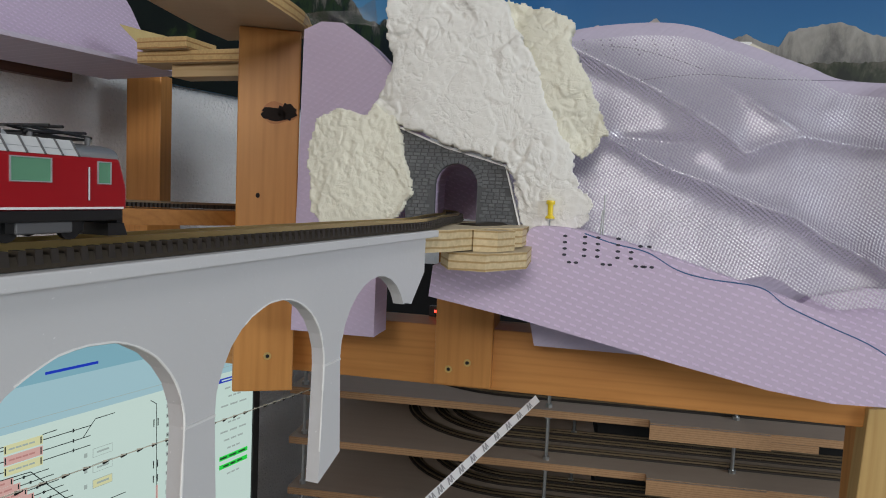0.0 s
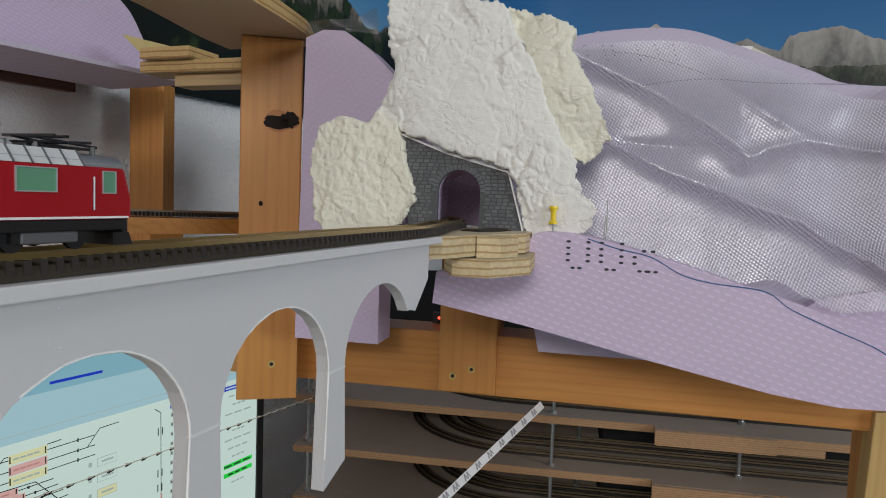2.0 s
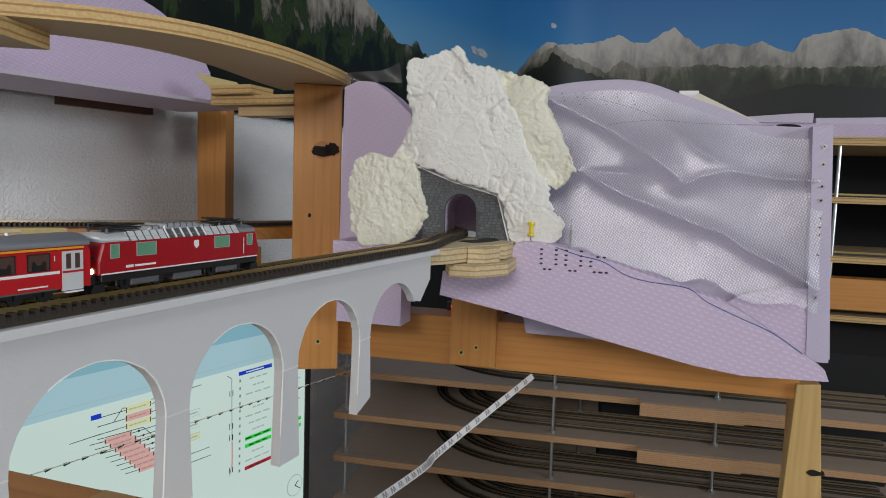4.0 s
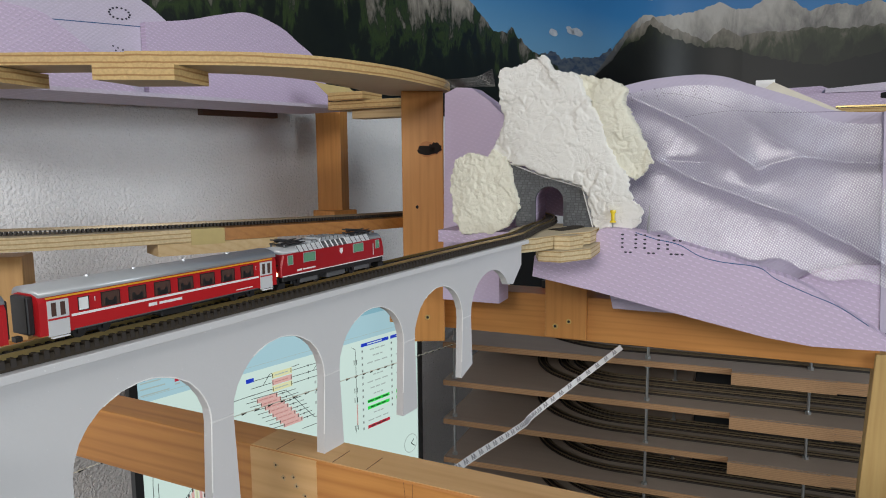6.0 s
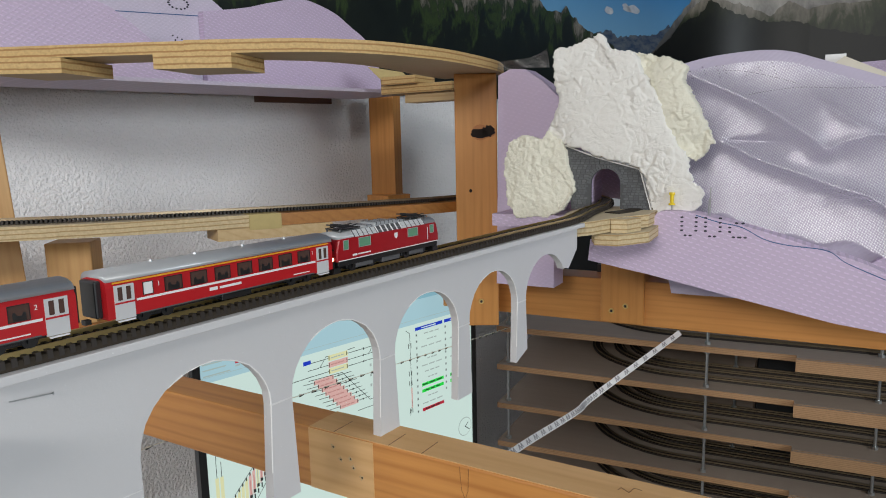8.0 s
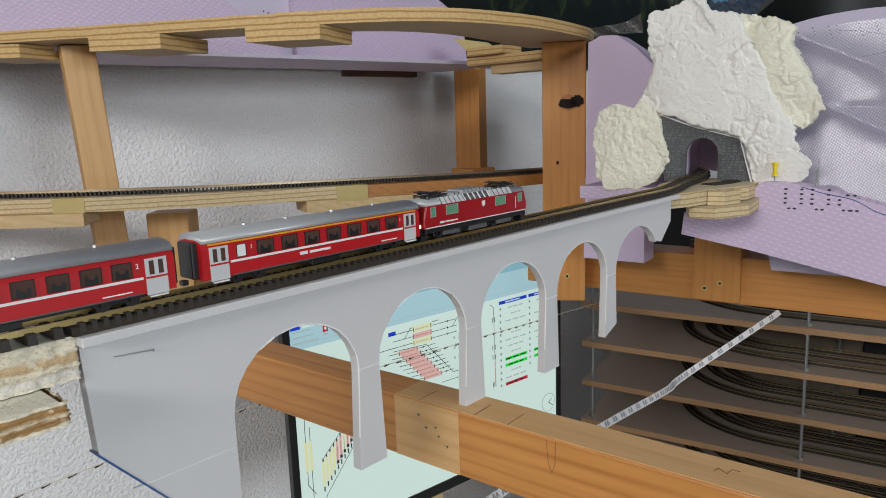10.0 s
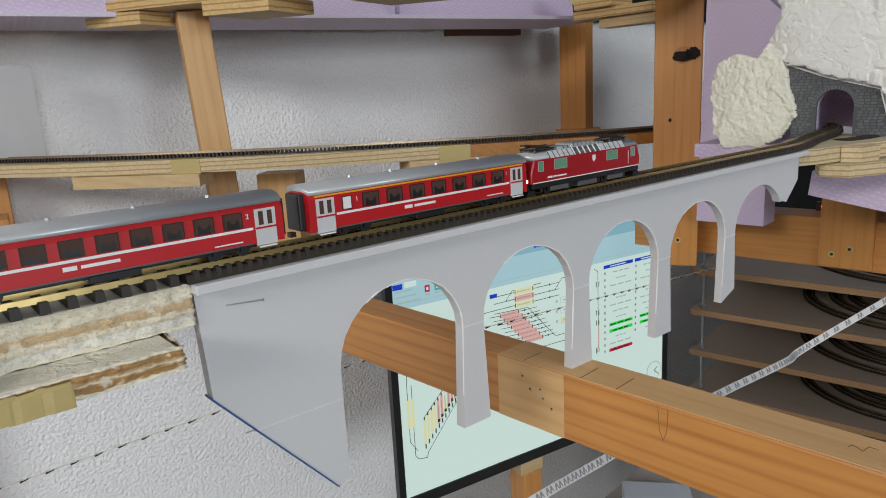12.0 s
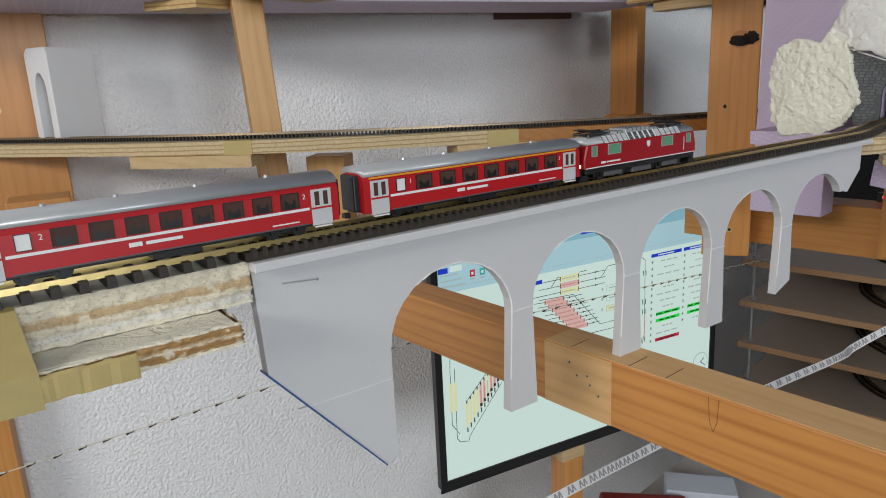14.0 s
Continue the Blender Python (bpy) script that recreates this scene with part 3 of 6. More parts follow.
for x, z in ((-0.0260, 1.0765), (-0.0213, 1.0706), (-0.0149, 1.0722), (-0.0132, 1.0678), (-0.0080, 1.0638)):
    part("torn_rim", prism([(x + 0.0013 * math.cos(q) * (1 + 0.5 * math.sin(5 * q + x * 900)), z + 0.0013 * math.sin(q) * (1 + 0.4 * math.sin(3 * q + x * 700))) for q in [i * math.tau / 14 for i in range(14)]], -0.0004, 0.001), PALE, near, "pale torn wood")
    part("screw_hole", rod((x + 0.0003, 0.002, z), (x + 0.0003, -0.0005, z), 0.0005, None, 10), KNOT, near)
for x in (-0.0262, 0.0081, 0.0274):
    part("pencil_tick", box(x, x + 0.0003, 0.001, 0.016, 1.0838, 1.0841), PENCIL, near)
for x0, z0, x1, z1 in ((0.0488, 1.083, 0.0498, 1.072), (0.0498, 1.072, 0.0516, 1.0675), (0.0516, 1.0675, 0.0532, 1.072), (0.0532, 1.072, 0.0536, 1.083)):
    part("pencil_line", rod((x0, -0.0001, z0), (x1, -0.0001, z1), 0.00009, None, 5), PENCIL, near)
squiggle = [(0.1189, 0.0112), (0.1196, 0.0139), (0.1222, 0.0123), (0.1237, 0.0111), (0.1244, 0.0160), (0.1278, 0.0156)]
for (x0, y0), (x1, y1) in zip(squiggle, squiggle[1:]):
    part("pencil_line", rod((x0, y0, 1.08405), (x1, y1, 1.08405), 0.00013, None, 5), PENCIL, near)
right_post = thing("timber_post", CROSS, "pale pine corner post with a knot", "wooden post", "frame posts")
PALE_POST = timber("pale_pine_upright", (0.62, 0.42, 0.17), (0.46, 0.27, 0.09), 2)
part("timber", prism([(0.3120, 0.40), (0.3474, 0.40), (0.3474, 0.912), (0.3371, 1.0465), (0.3178, 1.0445), (0.3120, 0.912)], -0.004, 0.014, bevel=0.0008), PALE_POST, right_post)
beam("timber_post", CROSS, 0.322, 0.338, 0.0145, 0.05, 0.4, 1.029, PINE_UP, "pine post behind the pale corner post", "wooden post", "frame posts")
part("knot", prism([(0.3385 + 0.0075 * math.cos(a), 0.9665 + 0.0026 * math.sin(a) * (1 + 0.3 * math.cos(3 * a))) for a in [i * math.tau / 16 for i in range(16)]], -0.0045, 0.001), KNOT, right_post)
TAN_UP = timber("tan_pine_upright", (0.62, 0.37, 0.15), (0.47, 0.25, 0.085), 2, rough=0.5)
beam("timber_post", turned(-0.4755, 0.545, 50, 1.0757) @ Matrix.Rotation(radians(-3.0), 4, "Y"), -0.0155, 0.0125, -0.013, 0.012, 0.0008, 0.2255, TAN_UP, "leaning pine post under the plywood deck", "wooden post", "frame posts")
beam("timber_post", turned(-0.418, 0.558, 20), -0.019, 0.019, -0.016, 0.016, 1.0757, 1.149, TAN_UP, "pine post under the plywood strip", "wooden post", "frame posts")

# ---- viaduct ----
D = 0.07045


def arch(s0, s1, spring, crown, n=14):
    mid, r = (s0 + s1) / 2, (s1 - s0) / 2
    return [(mid - r * math.cos(math.pi * i / n), spring + (crown - spring) * math.sin(math.pi * i / n)) for i in range(n + 1)]


def ragged(points, amount):
    return [(x + amount * noise.noise(Vector((x * 700, z * 700, 5))), z + amount * noise.noise(Vector((x * 700, z * 700, 9)))) for x, z in points]


outline = [(0.294, 1.1635), (-0.1190, 1.1635), (-0.1172, 1.128), (-0.0755, 1.079), (-0.0705, 1.081)]
for i, foot_z in enumerate((1.079, 1.0838, 1.080, 1.083)):
    outline += ragged(arch((i - 1) * D, i * D - 0.0115, 1.1237, 1.150), 0.0003)
    outline += [(i * D - 0.0135, foot_z), (i * D + 0.002, foot_z + (0.006 if i == 3 else 0.0)), (i * D, 1.1237)]
outline += arch(3 * D, 4 * D - 0.009, 1.1237, 1.150)[1:-2] + [(0.272, 1.1355), (0.279, 1.134), (0.294, 1.147)]
viaduct = thing("viaduct", BRIDGE, "white foam card railway viaduct with round arches", "viaduct")
part("arcade", prism(outline, 0, 0.0048), WHITE_CARD, viaduct)
part("deck", prism([(-0.1200, 1.1637), (0.2945, 1.1637), (0.2945, 1.1668), (-0.1200, 1.1668)], -0.0062, 0.0205, bevel=0.0004), WHITE_CARD, viaduct)
SEAM = plain("pale_glue_seam", (0.80, 0.80, 0.80), 0.4)
for i in range(4):
    part("glue_seam", box(i * D - 0.0116, i * D, -0.0003, 0.001, 1.1232, 1.1239), SEAM, viaduct)
GLUE = plain("dried_white_glue", (0.86, 0.86, 0.85), 0.25, grain=0.03)
for i in range(4):
    run = ragged(arch((i - 1) * D, i * D - 0.0115, 1.1237, 1.150, 26), 0.0003)[8:] + [(i * D - 0.0119, 1.115), (i * D - 0.0124, 1.104), (i * D - 0.0129, 1.094)]
    bead = bmesh.new()
    for k, (p, q) in enumerate(zip(run, run[1:])):
        rod((p[0], 0.0002, p[1]), (q[0], 0.0002, q[1]), 0.00035 + 0.0002 * noise.noise(Vector((k * 0.7, i * 5, 0))), bead, 6)
    part("glue_bead", bead, GLUE, viaduct, "ragged bead of dried glue")
part("glue_seam", box(-0.108, -0.0706, -0.0002, 0.001, 1.1123, 1.1127), SEAM, viaduct)
part("cut_edge", prism([(-0.1181, 1.1280), (-0.0758, 1.0788), (-0.0755, 1.0793), (-0.1177, 1.1286)], -0.0004, 0.005), BLUE_INK, viaduct, "blue marker on the slanting cut edge")
nail = thing("steel_nail", BRIDGE, "thin steel nail stuck in the viaduct", "nail")
part("shank", rod((-0.1095, -0.0006, 1.1573), (-0.098, -0.0022, 1.1566), 0.00018, None, 8), STEEL, nail)
part("head", rod((-0.098, -0.0022, 1.1566), (-0.0976, -0.0023, 1.1566), 0.00048, None, 10), STEEL, nail)

main_line = [(BRIDGE @ Vector((s, 0.0045, 1.1670))) for s in (-0.56, -0.40, -0.25, -0.1, 0.1, 0.22, 0.29)] + [Vector((0.0375, 0.60, 1.167)), Vector((0.0535, 0.66, 1.167)), Vector((0.056, 0.72, 1.167)), Vector((0.03, 0.79, 1.167)), Vector((-0.02, 0.84, 1.167))]
track("railway_track", main_line, "brass railed model track on brown ballast across the viaduct")


# ---- boards left of the viaduct ----
def layered(name, z0, z1, stops):
    """Torn board edge: layers by height, broken by crumbs of two sizes."""
    n = Nodes(name)
    p = n.add("ShaderNodeSeparateXYZ")
    n.link(n.coords.outputs["Object"], p.inputs[0])
    flake = n.noise(1.0, 4, n.mapped((260, 260, 700)), 0.7)
    h = n.sums("DIVIDE", n.sums("SUBTRACT", p.outputs["Z"], z0), z1 - z0)
    h = n.sums("ADD", h, n.sums("MULTIPLY", n.sums("SUBTRACT", flake, 0.5), 0.30))
    c = n.ramp(h, stops)
    grit = n.noise(1.0, 5, n.mapped((900, 900, 900)), 0.7)
    c = n.mix(n.ramp(grit, [(0.50, (0, 0, 0)), (0.72, (0.55, 0.55, 0.55))]), c, (0.20, 0.11, 0.045))
    c = n.mix(n.ramp(n.noise(170, 3), [(0.58, (0, 0, 0)), (0.66, (0.8, 0.8, 0.8))]), c, (0.78, 0.72, 0.58))
    n.bump(flake, 0.7, 0.0012)
    n.bump(grit, 0.5, 0.0006)
    return n.done(c, 0.85)


CREAM, TAN, BARK = (0.80, 0.73, 0.57), (0.58, 0.42, 0.24), (0.40, 0.23, 0.085)
TORN_WHITE = layered("plastered_board_edge", 1.1537, 1.1664, [(0.0, CREAM), (0.22, (0.76, 0.74, 0.68)), (0.30, (0.66, 0.58, 0.44)), (0.40, CREAM), (0.46, TAN), (0.60, TAN), (0.68, CREAM), (1.0, CREAM)])
TORN_BROWN = layered("torn_chipboard_edge", 1.1468, 1.1536, [(0.0, CREAM), (0.10, CREAM), (0.16, BARK), (0.40, BARK), (0.47, CREAM), (0.56, TAN), (0.62, BARK), (0.84, BARK), (0.92, CREAM), (1.0, CREAM)])


def torn_board(label, x0, x1, y0, y1, z0, z1, top, edge, seed):
    """A board with a smooth top and a ragged front and end."""
    t = thing("support_board", BRIDGE, label, "board")
    part("core", box(x0, x1 - 0.0015, y0 + 0.0012, y1, z0 + 0.0002, z1, bevel=0.0006), top, t)
    g, nz = bmesh.new(), 14
    path = [(x0 + 0.0009 * i, y0) for i in range(int((x1 - x0) / 0.0009) + 1)]
    path += [(x1, y0 + 0.0009 * i) for i in range(1, int((y1 - y0) / 0.0009))]
    last = None
    for x, y in path:
        col = []
        for k in range(nz + 1):
            z = z0 + (z1 - z0) * k / nz
            p = Vector((x, y, z))
            h = 0.0008 * noise.noise(p * 330 + Vector((seed, 0, 0))) + 0.0006 * noise.noise(p * 900)
            h += 0.0004 * math.sin(k * 2.4 + seed)
            dz = 0.0005 * noise.noise(Vector((x * 300, y * 300, k + seed))) if 0 < k < nz else 0.0004 * noise.noise(Vector((x * 260, y * 260, seed)))
            along = y > y0
            col.append(g.verts.new((x + (h if along else 0), y + (0 if along else -h), z + dz)))
        if last:
            for k in range(nz):
                g.faces.new((last[k], col[k], col[k + 1], last[k + 1]))
        last = col
    part("torn_edge", g, edge, t, "crumbly layered edge", True)
    return t


torn_board("plaster smeared chipboard under the track", -0.56, -0.1198, -0.001, 0.03, 1.1537, 1.1666, PLASTER, TORN_WHITE, 3)
torn_board("crumbly layered chipboard under the track board", -0.56, -0.129, -0.016, 0.03, 1.1468, 1.1535, ROCK_CREAM, TORN_BROWN, 8)
wrap = thing("masking_tape", BRIDGE, "yellowish masking tape round the boards", "tape")
tape_rows = [Vector((-0.186 + 0.0013 * i, 0.0002 * math.sin(i * 1.3), 0.0002 * math.sin(i * 0.9))) for i in range(22)]
part("strip", ribbon(tape_rows, [(-0.0178, 1.1530), (-0.0187, 1.1522), (-0.0186, 1.1462), (-0.0181, 1.1462), (-0.0181, 1.1519), (-0.0174, 1.1526)]), TAPE, wrap)
tape_rows = [Vector((-0.30 + 0.0049 * i, 0.0005 * math.sin(i * 1.1), 0.0004 * math.sin(i * 0.7))) for i in range(25)]
part("strip", ribbon(tape_rows, [(-0.0010, 1.1675), (-0.0030, 1.1668), (-0.0192, 1.1545), (-0.0196, 1.1452), (-0.0190, 1.1453), (-0.0185, 1.1540), (-0.0026, 1.1660), (-0.0008, 1.1668)]), TAPE, wrap)

# ---- tunnel mouth ----
portal = thing("tunnel_portal", PP, "dark grey brick tunnel portal with pale card edges", "tunnel portal")
AX, AZ, AR = -0.0055, 1.189, 0.0135
opening = [(AX - AR, 1.165), (AX - AR, AZ)] + [(AX - AR * math.cos(math.pi * i / 12), AZ + AR * math.sin(math.pi * i / 12)) for i in range(1, 12)] + [(AX + AR, AZ), (AX + AR, 1.164)]
wall_line = [(-0.043, 1.224), (-0.037, 1.165)] + opening + [(0.036, 1.162), (0.025, 1.202), (-0.013, 1.2125)]
part("front", prism(wall_line, 0, 0.004), JOINT, portal)
part("card_edge", prism([(-0.043, 1.2245), (-0.013, 1.213), (0.0255, 1.2025), (0.0250, 1.2015), (-0.013, 1.2118), (-0.043, 1.2232)], -0.0008, 0.004), WHITE, portal, "pale card edge")
part("card_edge", prism([(0.0255, 1.2025), (0.0370, 1.162), (0.0360, 1.162), (0.0247, 1.2015)], -0.0008, 0.004), WHITE, portal, "pale card edge")


def inside(poly, x, z):
    hit = False
    for (x0, z0), (x1, z1) in zip(poly, poly[1:] + poly[:1]):
        if (z0 > z) != (z1 > z) and x < (x1 - x0) * (z - z0) / (z1 - z0) + x0:
            hit = not hit
    return hit


def facing(parent, name, cells, mat, lift, kind="stuff"):
    """Many small proud pieces, each a four sided outline, in one mesh."""
    verts, faces = [], []
    for cell in cells:
        k = len(verts)
        cx, cz = sum(p[0] for p in cell) / 4, sum(p[1] for p in cell) / 4
        o = lift * random.uniform(0.7, 1.3)
        verts += [(x, 0.0005, z) for x, z in cell] + [(cx + (x - cx) * 0.9, -o, cz + (z - cz) * 0.86) for x, z in cell]
        faces += [(k, k + 1, k + 5, k + 4), (k + 1, k + 2, k + 6, k + 5), (k + 2, k + 3, k + 7, k + 6), (k + 3, k, k + 4, k + 7), (k + 4, k + 5, k + 6, k + 7)]
    me = bpy.data.meshes.new(name)
    me.from_pydata(verts, [], faces)
    me.materials.append(mat)
    ob = new(name, me)
    ob.parent = parent
    ob["kind"] = kind
    return ob


def brick_mat():
    n = Nodes("grey_brick")
    g = n.add("ShaderNodeNewGeometry")
    c = n.ramp(g.outputs["Random Per Island"], [(0.0, (0.11, 0.115, 0.122)), (0.5, (0.135, 0.14, 0.147)), (1.0, (0.165, 0.17, 0.175))])
    c = n.mix(n.sums("MULTIPLY", n.noise(60, 4), 0.5), c, (0.08, 0.082, 0.088))
    n.bump(n.noise(900, 3), 0.4, 0.0004)
    return n.done(c, 0.8)


BRICK = brick_mat()
cells, z, row = [], 1.163, 0
while z < 1.224:
    x = -0.045 + (0.002 if row % 2 else 0.0)
    while x < 0.037:
        w = random.choice((0.0036, 0.0042, 0.0048))
        mid = (x + w / 2, z + 0.0011)
        if inside(wall_line, *mid) and math.hypot(mid[0] - AX, max(mid[1] - AZ, 0)) > AR + 0.0035 and inside(wall_line, x + 0.0006, z + 0.001) and inside(wall_line, x + w - 0.0006, z + 0.001):
            cells.append([(x, z), (x + w - 0.0004, z), (x + w - 0.0004, z + 0.0020), (x, z + 0.0020)])
        x += w
    z, row = z + 0.0023, row + 1
facing(portal, "brickwork", cells, BRICK, 0.0005)
for i in range(19):
    a0, a1 = math.pi * (i + 0.06) / 19, math.pi * (i + 0.94) / 19
    cell = [(AX - r * math.cos(a), AZ + r * math.sin(a)) for r, a in ((AR, a0), (AR + 0.0036, a0), (AR + 0.0036, a1), (AR, a1))]
    facing(portal, "arch_stone", [cell], BRICK, 0.0008, "")
# dark lining of the bore, bending away with the track
bore = bmesh.new()
rows = []
for d, off in ((0.004, 0.0), (0.03, 0.0015), (0.06, -0.002), (0.09, -0.012), (0.13, -0.035), (0.17, -0.075)):
    rows.append([bore.verts.new((x + off + (0.004 if x > AX else -0.004) * (d > 0.01), d, z_)) for x, z_ in opening])
for r0, r1 in zip(rows, rows[1:]):
    for j in range(len(opening) - 1):
        bore.faces.new((r0[j], r0[j + 1], r1[j + 1], r1[j]))
bore.faces.new(rows[-1])
part("bore", bore, FOAM, portal, "lavender foam lined tunnel bore")

ledge = thing("plywood_ledge", turned(0.05, 0.60, -17.6), "stepped plywood blocks under the portal", "plywood block")
part("upper_block", slab([(-0.0035, -0.0605), (0.0045, -0.0480), (0.0200, -0.0080), (0.0350, 0.0150), (0.0360, 0.075), (-0.034, 0.075), (-0.034, 0.010), (-0.0200, -0.0560)], 1.1555, 1.1663), PLY_PALE, ledge)
part("corner_block", slab([(0.0140, -0.0260), (0.0260, -0.0225), (0.0330, -0.0040), (0.0212, -0.0072)], 1.1548, 1.1658), PLY_PALE, ledge)
part("lower_block", slab([(0.0030, -0.0340), (0.0220, -0.0345), (0.0400, -0.0060), (0.0380, 0.07), (-0.022, 0.07), (-0.0060, -0.0100)], 1.1455, 1.1546), PLY_PALE, ledge)
part("gravel", ribbon([Vector((0.004, 0.012, 1.1663)), Vector((0.012, 0.03, 1.1663)), Vector((0.016, 0.055, 1.1663))], [(-0.008, 0), (0.008, 0), (0.004, 0.0012), (-0.004, 0.0012)]), BALLAST, ledge)


# ---- plaster rocks ----
def rock(label, poly, m, mat, seed, bulge=0.008, crag=0.0056, cell=0.0009, pits=1.5, drawn=1.0, cracks=1.0):
    """A plaster cast rock face: an uneven outline, craggy in front, closed behind."""
    xs, zs = [p[0] for p in poly], [p[1] for p in poly]
    cx, cz = sum(xs) / len(xs), sum(zs) / len(zs)
    x0, z0 = min(xs) - 0.004, min(zs) - 0.004
    nx, nz = int((max(xs) - x0 + 0.004) / cell) + 1, int((max(zs) - z0 + 0.004) / cell) + 1
    o = Vector((seed * 3.7, seed * 1.3, seed * 9.1))

    def wobble(x, z):
        p = Vector((x, 0, z))
        return x + 0.0022 * noise.noise(p * 130 + o) + 0.001 * noise.noise(p * 420 + o), z + 0.0022 * noise.noise(p * 130 - o) + 0.001 * noise.noise(p * 420 - o)

    keep = [[inside(poly, *wobble(x0 + (i + 0.5) * cell, z0 + (k + 0.5) * cell)) for k in range(nz)] for i in range(nx)]

    def crease(p, scale, width):
        """Depth of a broken edge: a sharp step on one side, fading on the other."""
        v = noise.noise(p * scale + o)
        return max(0.0, 1.0 - v / width) if v > 0 else max(0.0, 1.0 + v * 9.0 / width) * 0.9

    def height(x, z):
        p = Vector((x, 0, z * drawn))
        h = 0.9 * noise.noise(p * 14 + o)
        warp = Vector((noise.noise(p * 50 + o), 0, noise.noise(p * 50 - o))) * 0.35
        for scale, amount, tilt in ((26, 0.18, 0.48), (70, 0.06, 0.15), (160, 0.03, 0.07)):
            c = noise.voronoi(p * scale + o + warp)[1][0]
            n = noise.noise_vector(c * 5.3 + o)
            q = p * scale + o + warp - c
            h += amount * noise.noise(c * 3.1) + tilt * (n.x * q.x + n.z * q.z)
        w = p + Vector((0.004 * noise.noise(p * 90 - o), 0, 0.004 * noise.noise(p * 90 + o)))
        worn = min(1.0, max(0.0, 0.5 + 1.6 * noise.noise(p * 21 - o)))
        h -= cracks * worn * (0.42 * crease(w, 40, 0.22) + 0.32 * crease(w * 1.1, 95, 0.24))
        fine = pits * (noise.noise(p * 240 + o) * 0.035 + noise.noise(p * 520 + o) * 0.03)
        round_ = 1 - min(1.0, math.hypot((x - cx) / (max(xs) - cx), (z - cz) / (max(zs) - cz))) ** 2
        return bulge * round_ + crag * (0.75 * h + fine)

    b, verts = bmesh.new(), {}

    def vert(i, k):
        if (i, k) not in verts:
            x, z = x0 + i * cell, z0 + k * cell
            edge = sum(keep[a][c] for a in (i - 1, i) for c in (k - 1, k) if 0 <= a < nx and 0 <= c < nz) / 4
            jx, jz = 0.35 * cell * noise.noise(Vector((i * 1.7, k * 1.3, seed))), 0.35 * cell * noise.noise(Vector((i * 1.1, k * 1.9, seed + 5)))
            verts[i, k] = b.verts.new((x + jx, -height(x, z) * (0.35 + 0.65 * edge), z + jz))
        return verts[i, k]

    for i in range(nx):
        for k in range(nz):
            if keep[i][k]:
                b.faces.new((vert(i, k), vert(i + 1, k), vert(i + 1, k + 1), vert(i, k + 1)))
    rim = [e for e in b.edges if e.is_boundary]
    e = bmesh.ops.extrude_edge_only(b, edges=rim)
    for v in [v for v in e["geom"] if isinstance(v, bmesh.types.BMVert)]:
        v.co.y = 0.010
    return solid("plaster_rock", b, mat, m, label, "rock", "plaster rocks", smooth=True)


rock("large white plaster rock face over the tunnel", [(-0.055, 1.309), (-0.037, 1.313), (-0.012, 1.321), (-0.003, 1.307), (0.018, 1.303), (0.026, 1.285), (0.040, 1.262), (0.049, 1.235), (0.062, 1.215), (0.068, 1.192), (0.079, 1.182), (0.073, 1.167), (0.040, 1.160), (0.0375, 1.165), (0.0265, 1.203), (-0.013, 1.2145), (-0.043, 1.2255), (-0.061, 1.238), (-0.049, 1.261), (-0.054, 1.285)], turned(0.06, 0.648, -17.6), ROCK_WHITE, 3)
rock("cream plaster rock slab beside the white face", [(0.012, 1.303), (0.046, 1.296), (0.060, 1.289), (0.056, 1.278), (0.068, 1.257), (0.083, 1.224), (0.068, 1.208), (0.050, 1.222), (0.038, 1.25), (0.022, 1.28)], turned(0.064, 0.6545, -17.6), ROCK_CREAM, 7, 0.012)
rock("cream plaster rock leaning beside the portal", [(-0.097, 1.228), (-0.083, 1.234), (-0.064, 1.231), (-0.059, 1.239), (-0.046, 1.228), (-0.040, 1.208), (-0.034, 1.182), (-0.045, 1.166), (-0.060, 1.158), (-0.088, 1.157), (-0.098, 1.168), (-0.102, 1.208)], turned(0.0585, 0.640, -17.6), ROCK_CREAM, 5, 0.003, 0.0078, pits=3.0, drawn=0.75, cracks=0.55)


# ---- foam boards and the mesh hill ----
def foam(label, poly, m, thick, mat=FOAM):
    return solid("foam_board", prism(poly, 0, thick), mat, m, label, "foam board")


foam("lavender foam panel standing behind the rocks", [(-0.083, 1.295), (-0.070, 1.3005), (-0.054, 1.2995), (-0.036, 1.287), (-0.018, 1.27), (0.005, 1.225), (0.005, 1.21), (-0.006, 1.215), (-0.006, 1.155), (-0.0235, 1.150), (-0.0235, 1.079), (-0.062, 1.079), (-0.087, 1.079), (-0.0845, 1.2)], turned(0.03, 0.706, -17.6), 0.03, FOAM_PLAIN)
# Unseen wall, added to keep side light off the stucco between the posts.
solid("foam_board", prism([(-0.081, 1.195), (-0.081, 1.292), (-0.060, 1.292), (-0.060, 1.195)], 0.0305, 0.26), FOAM, turned(0.03, 0.706, -17.6), "added foam wall that shades the stucco between the posts", "foam board")
ledge_foam = foam("lavender foam strip under the leaning rock", [(-0.115, 1.148), (-0.030, 1.148), (-0.030, 1.1595), (-0.115, 1.1595)], turned(0.0585, 0.642, -17.6), 0.05)
fronts = thing("foam_board", SP, "lavender foam board with dotted marker figures", "foam board")
edge_line = smooth_line([Vector((x, 0, z)) for x, z in ((-0.024, 1.160), (-0.017, 1.1665), (0.01, 1.1655), (0.055, 1.1545), (0.098, 1.1415), (0.14, 1.128), (0.173, 1.108), (0.205, 1.087))], 6)
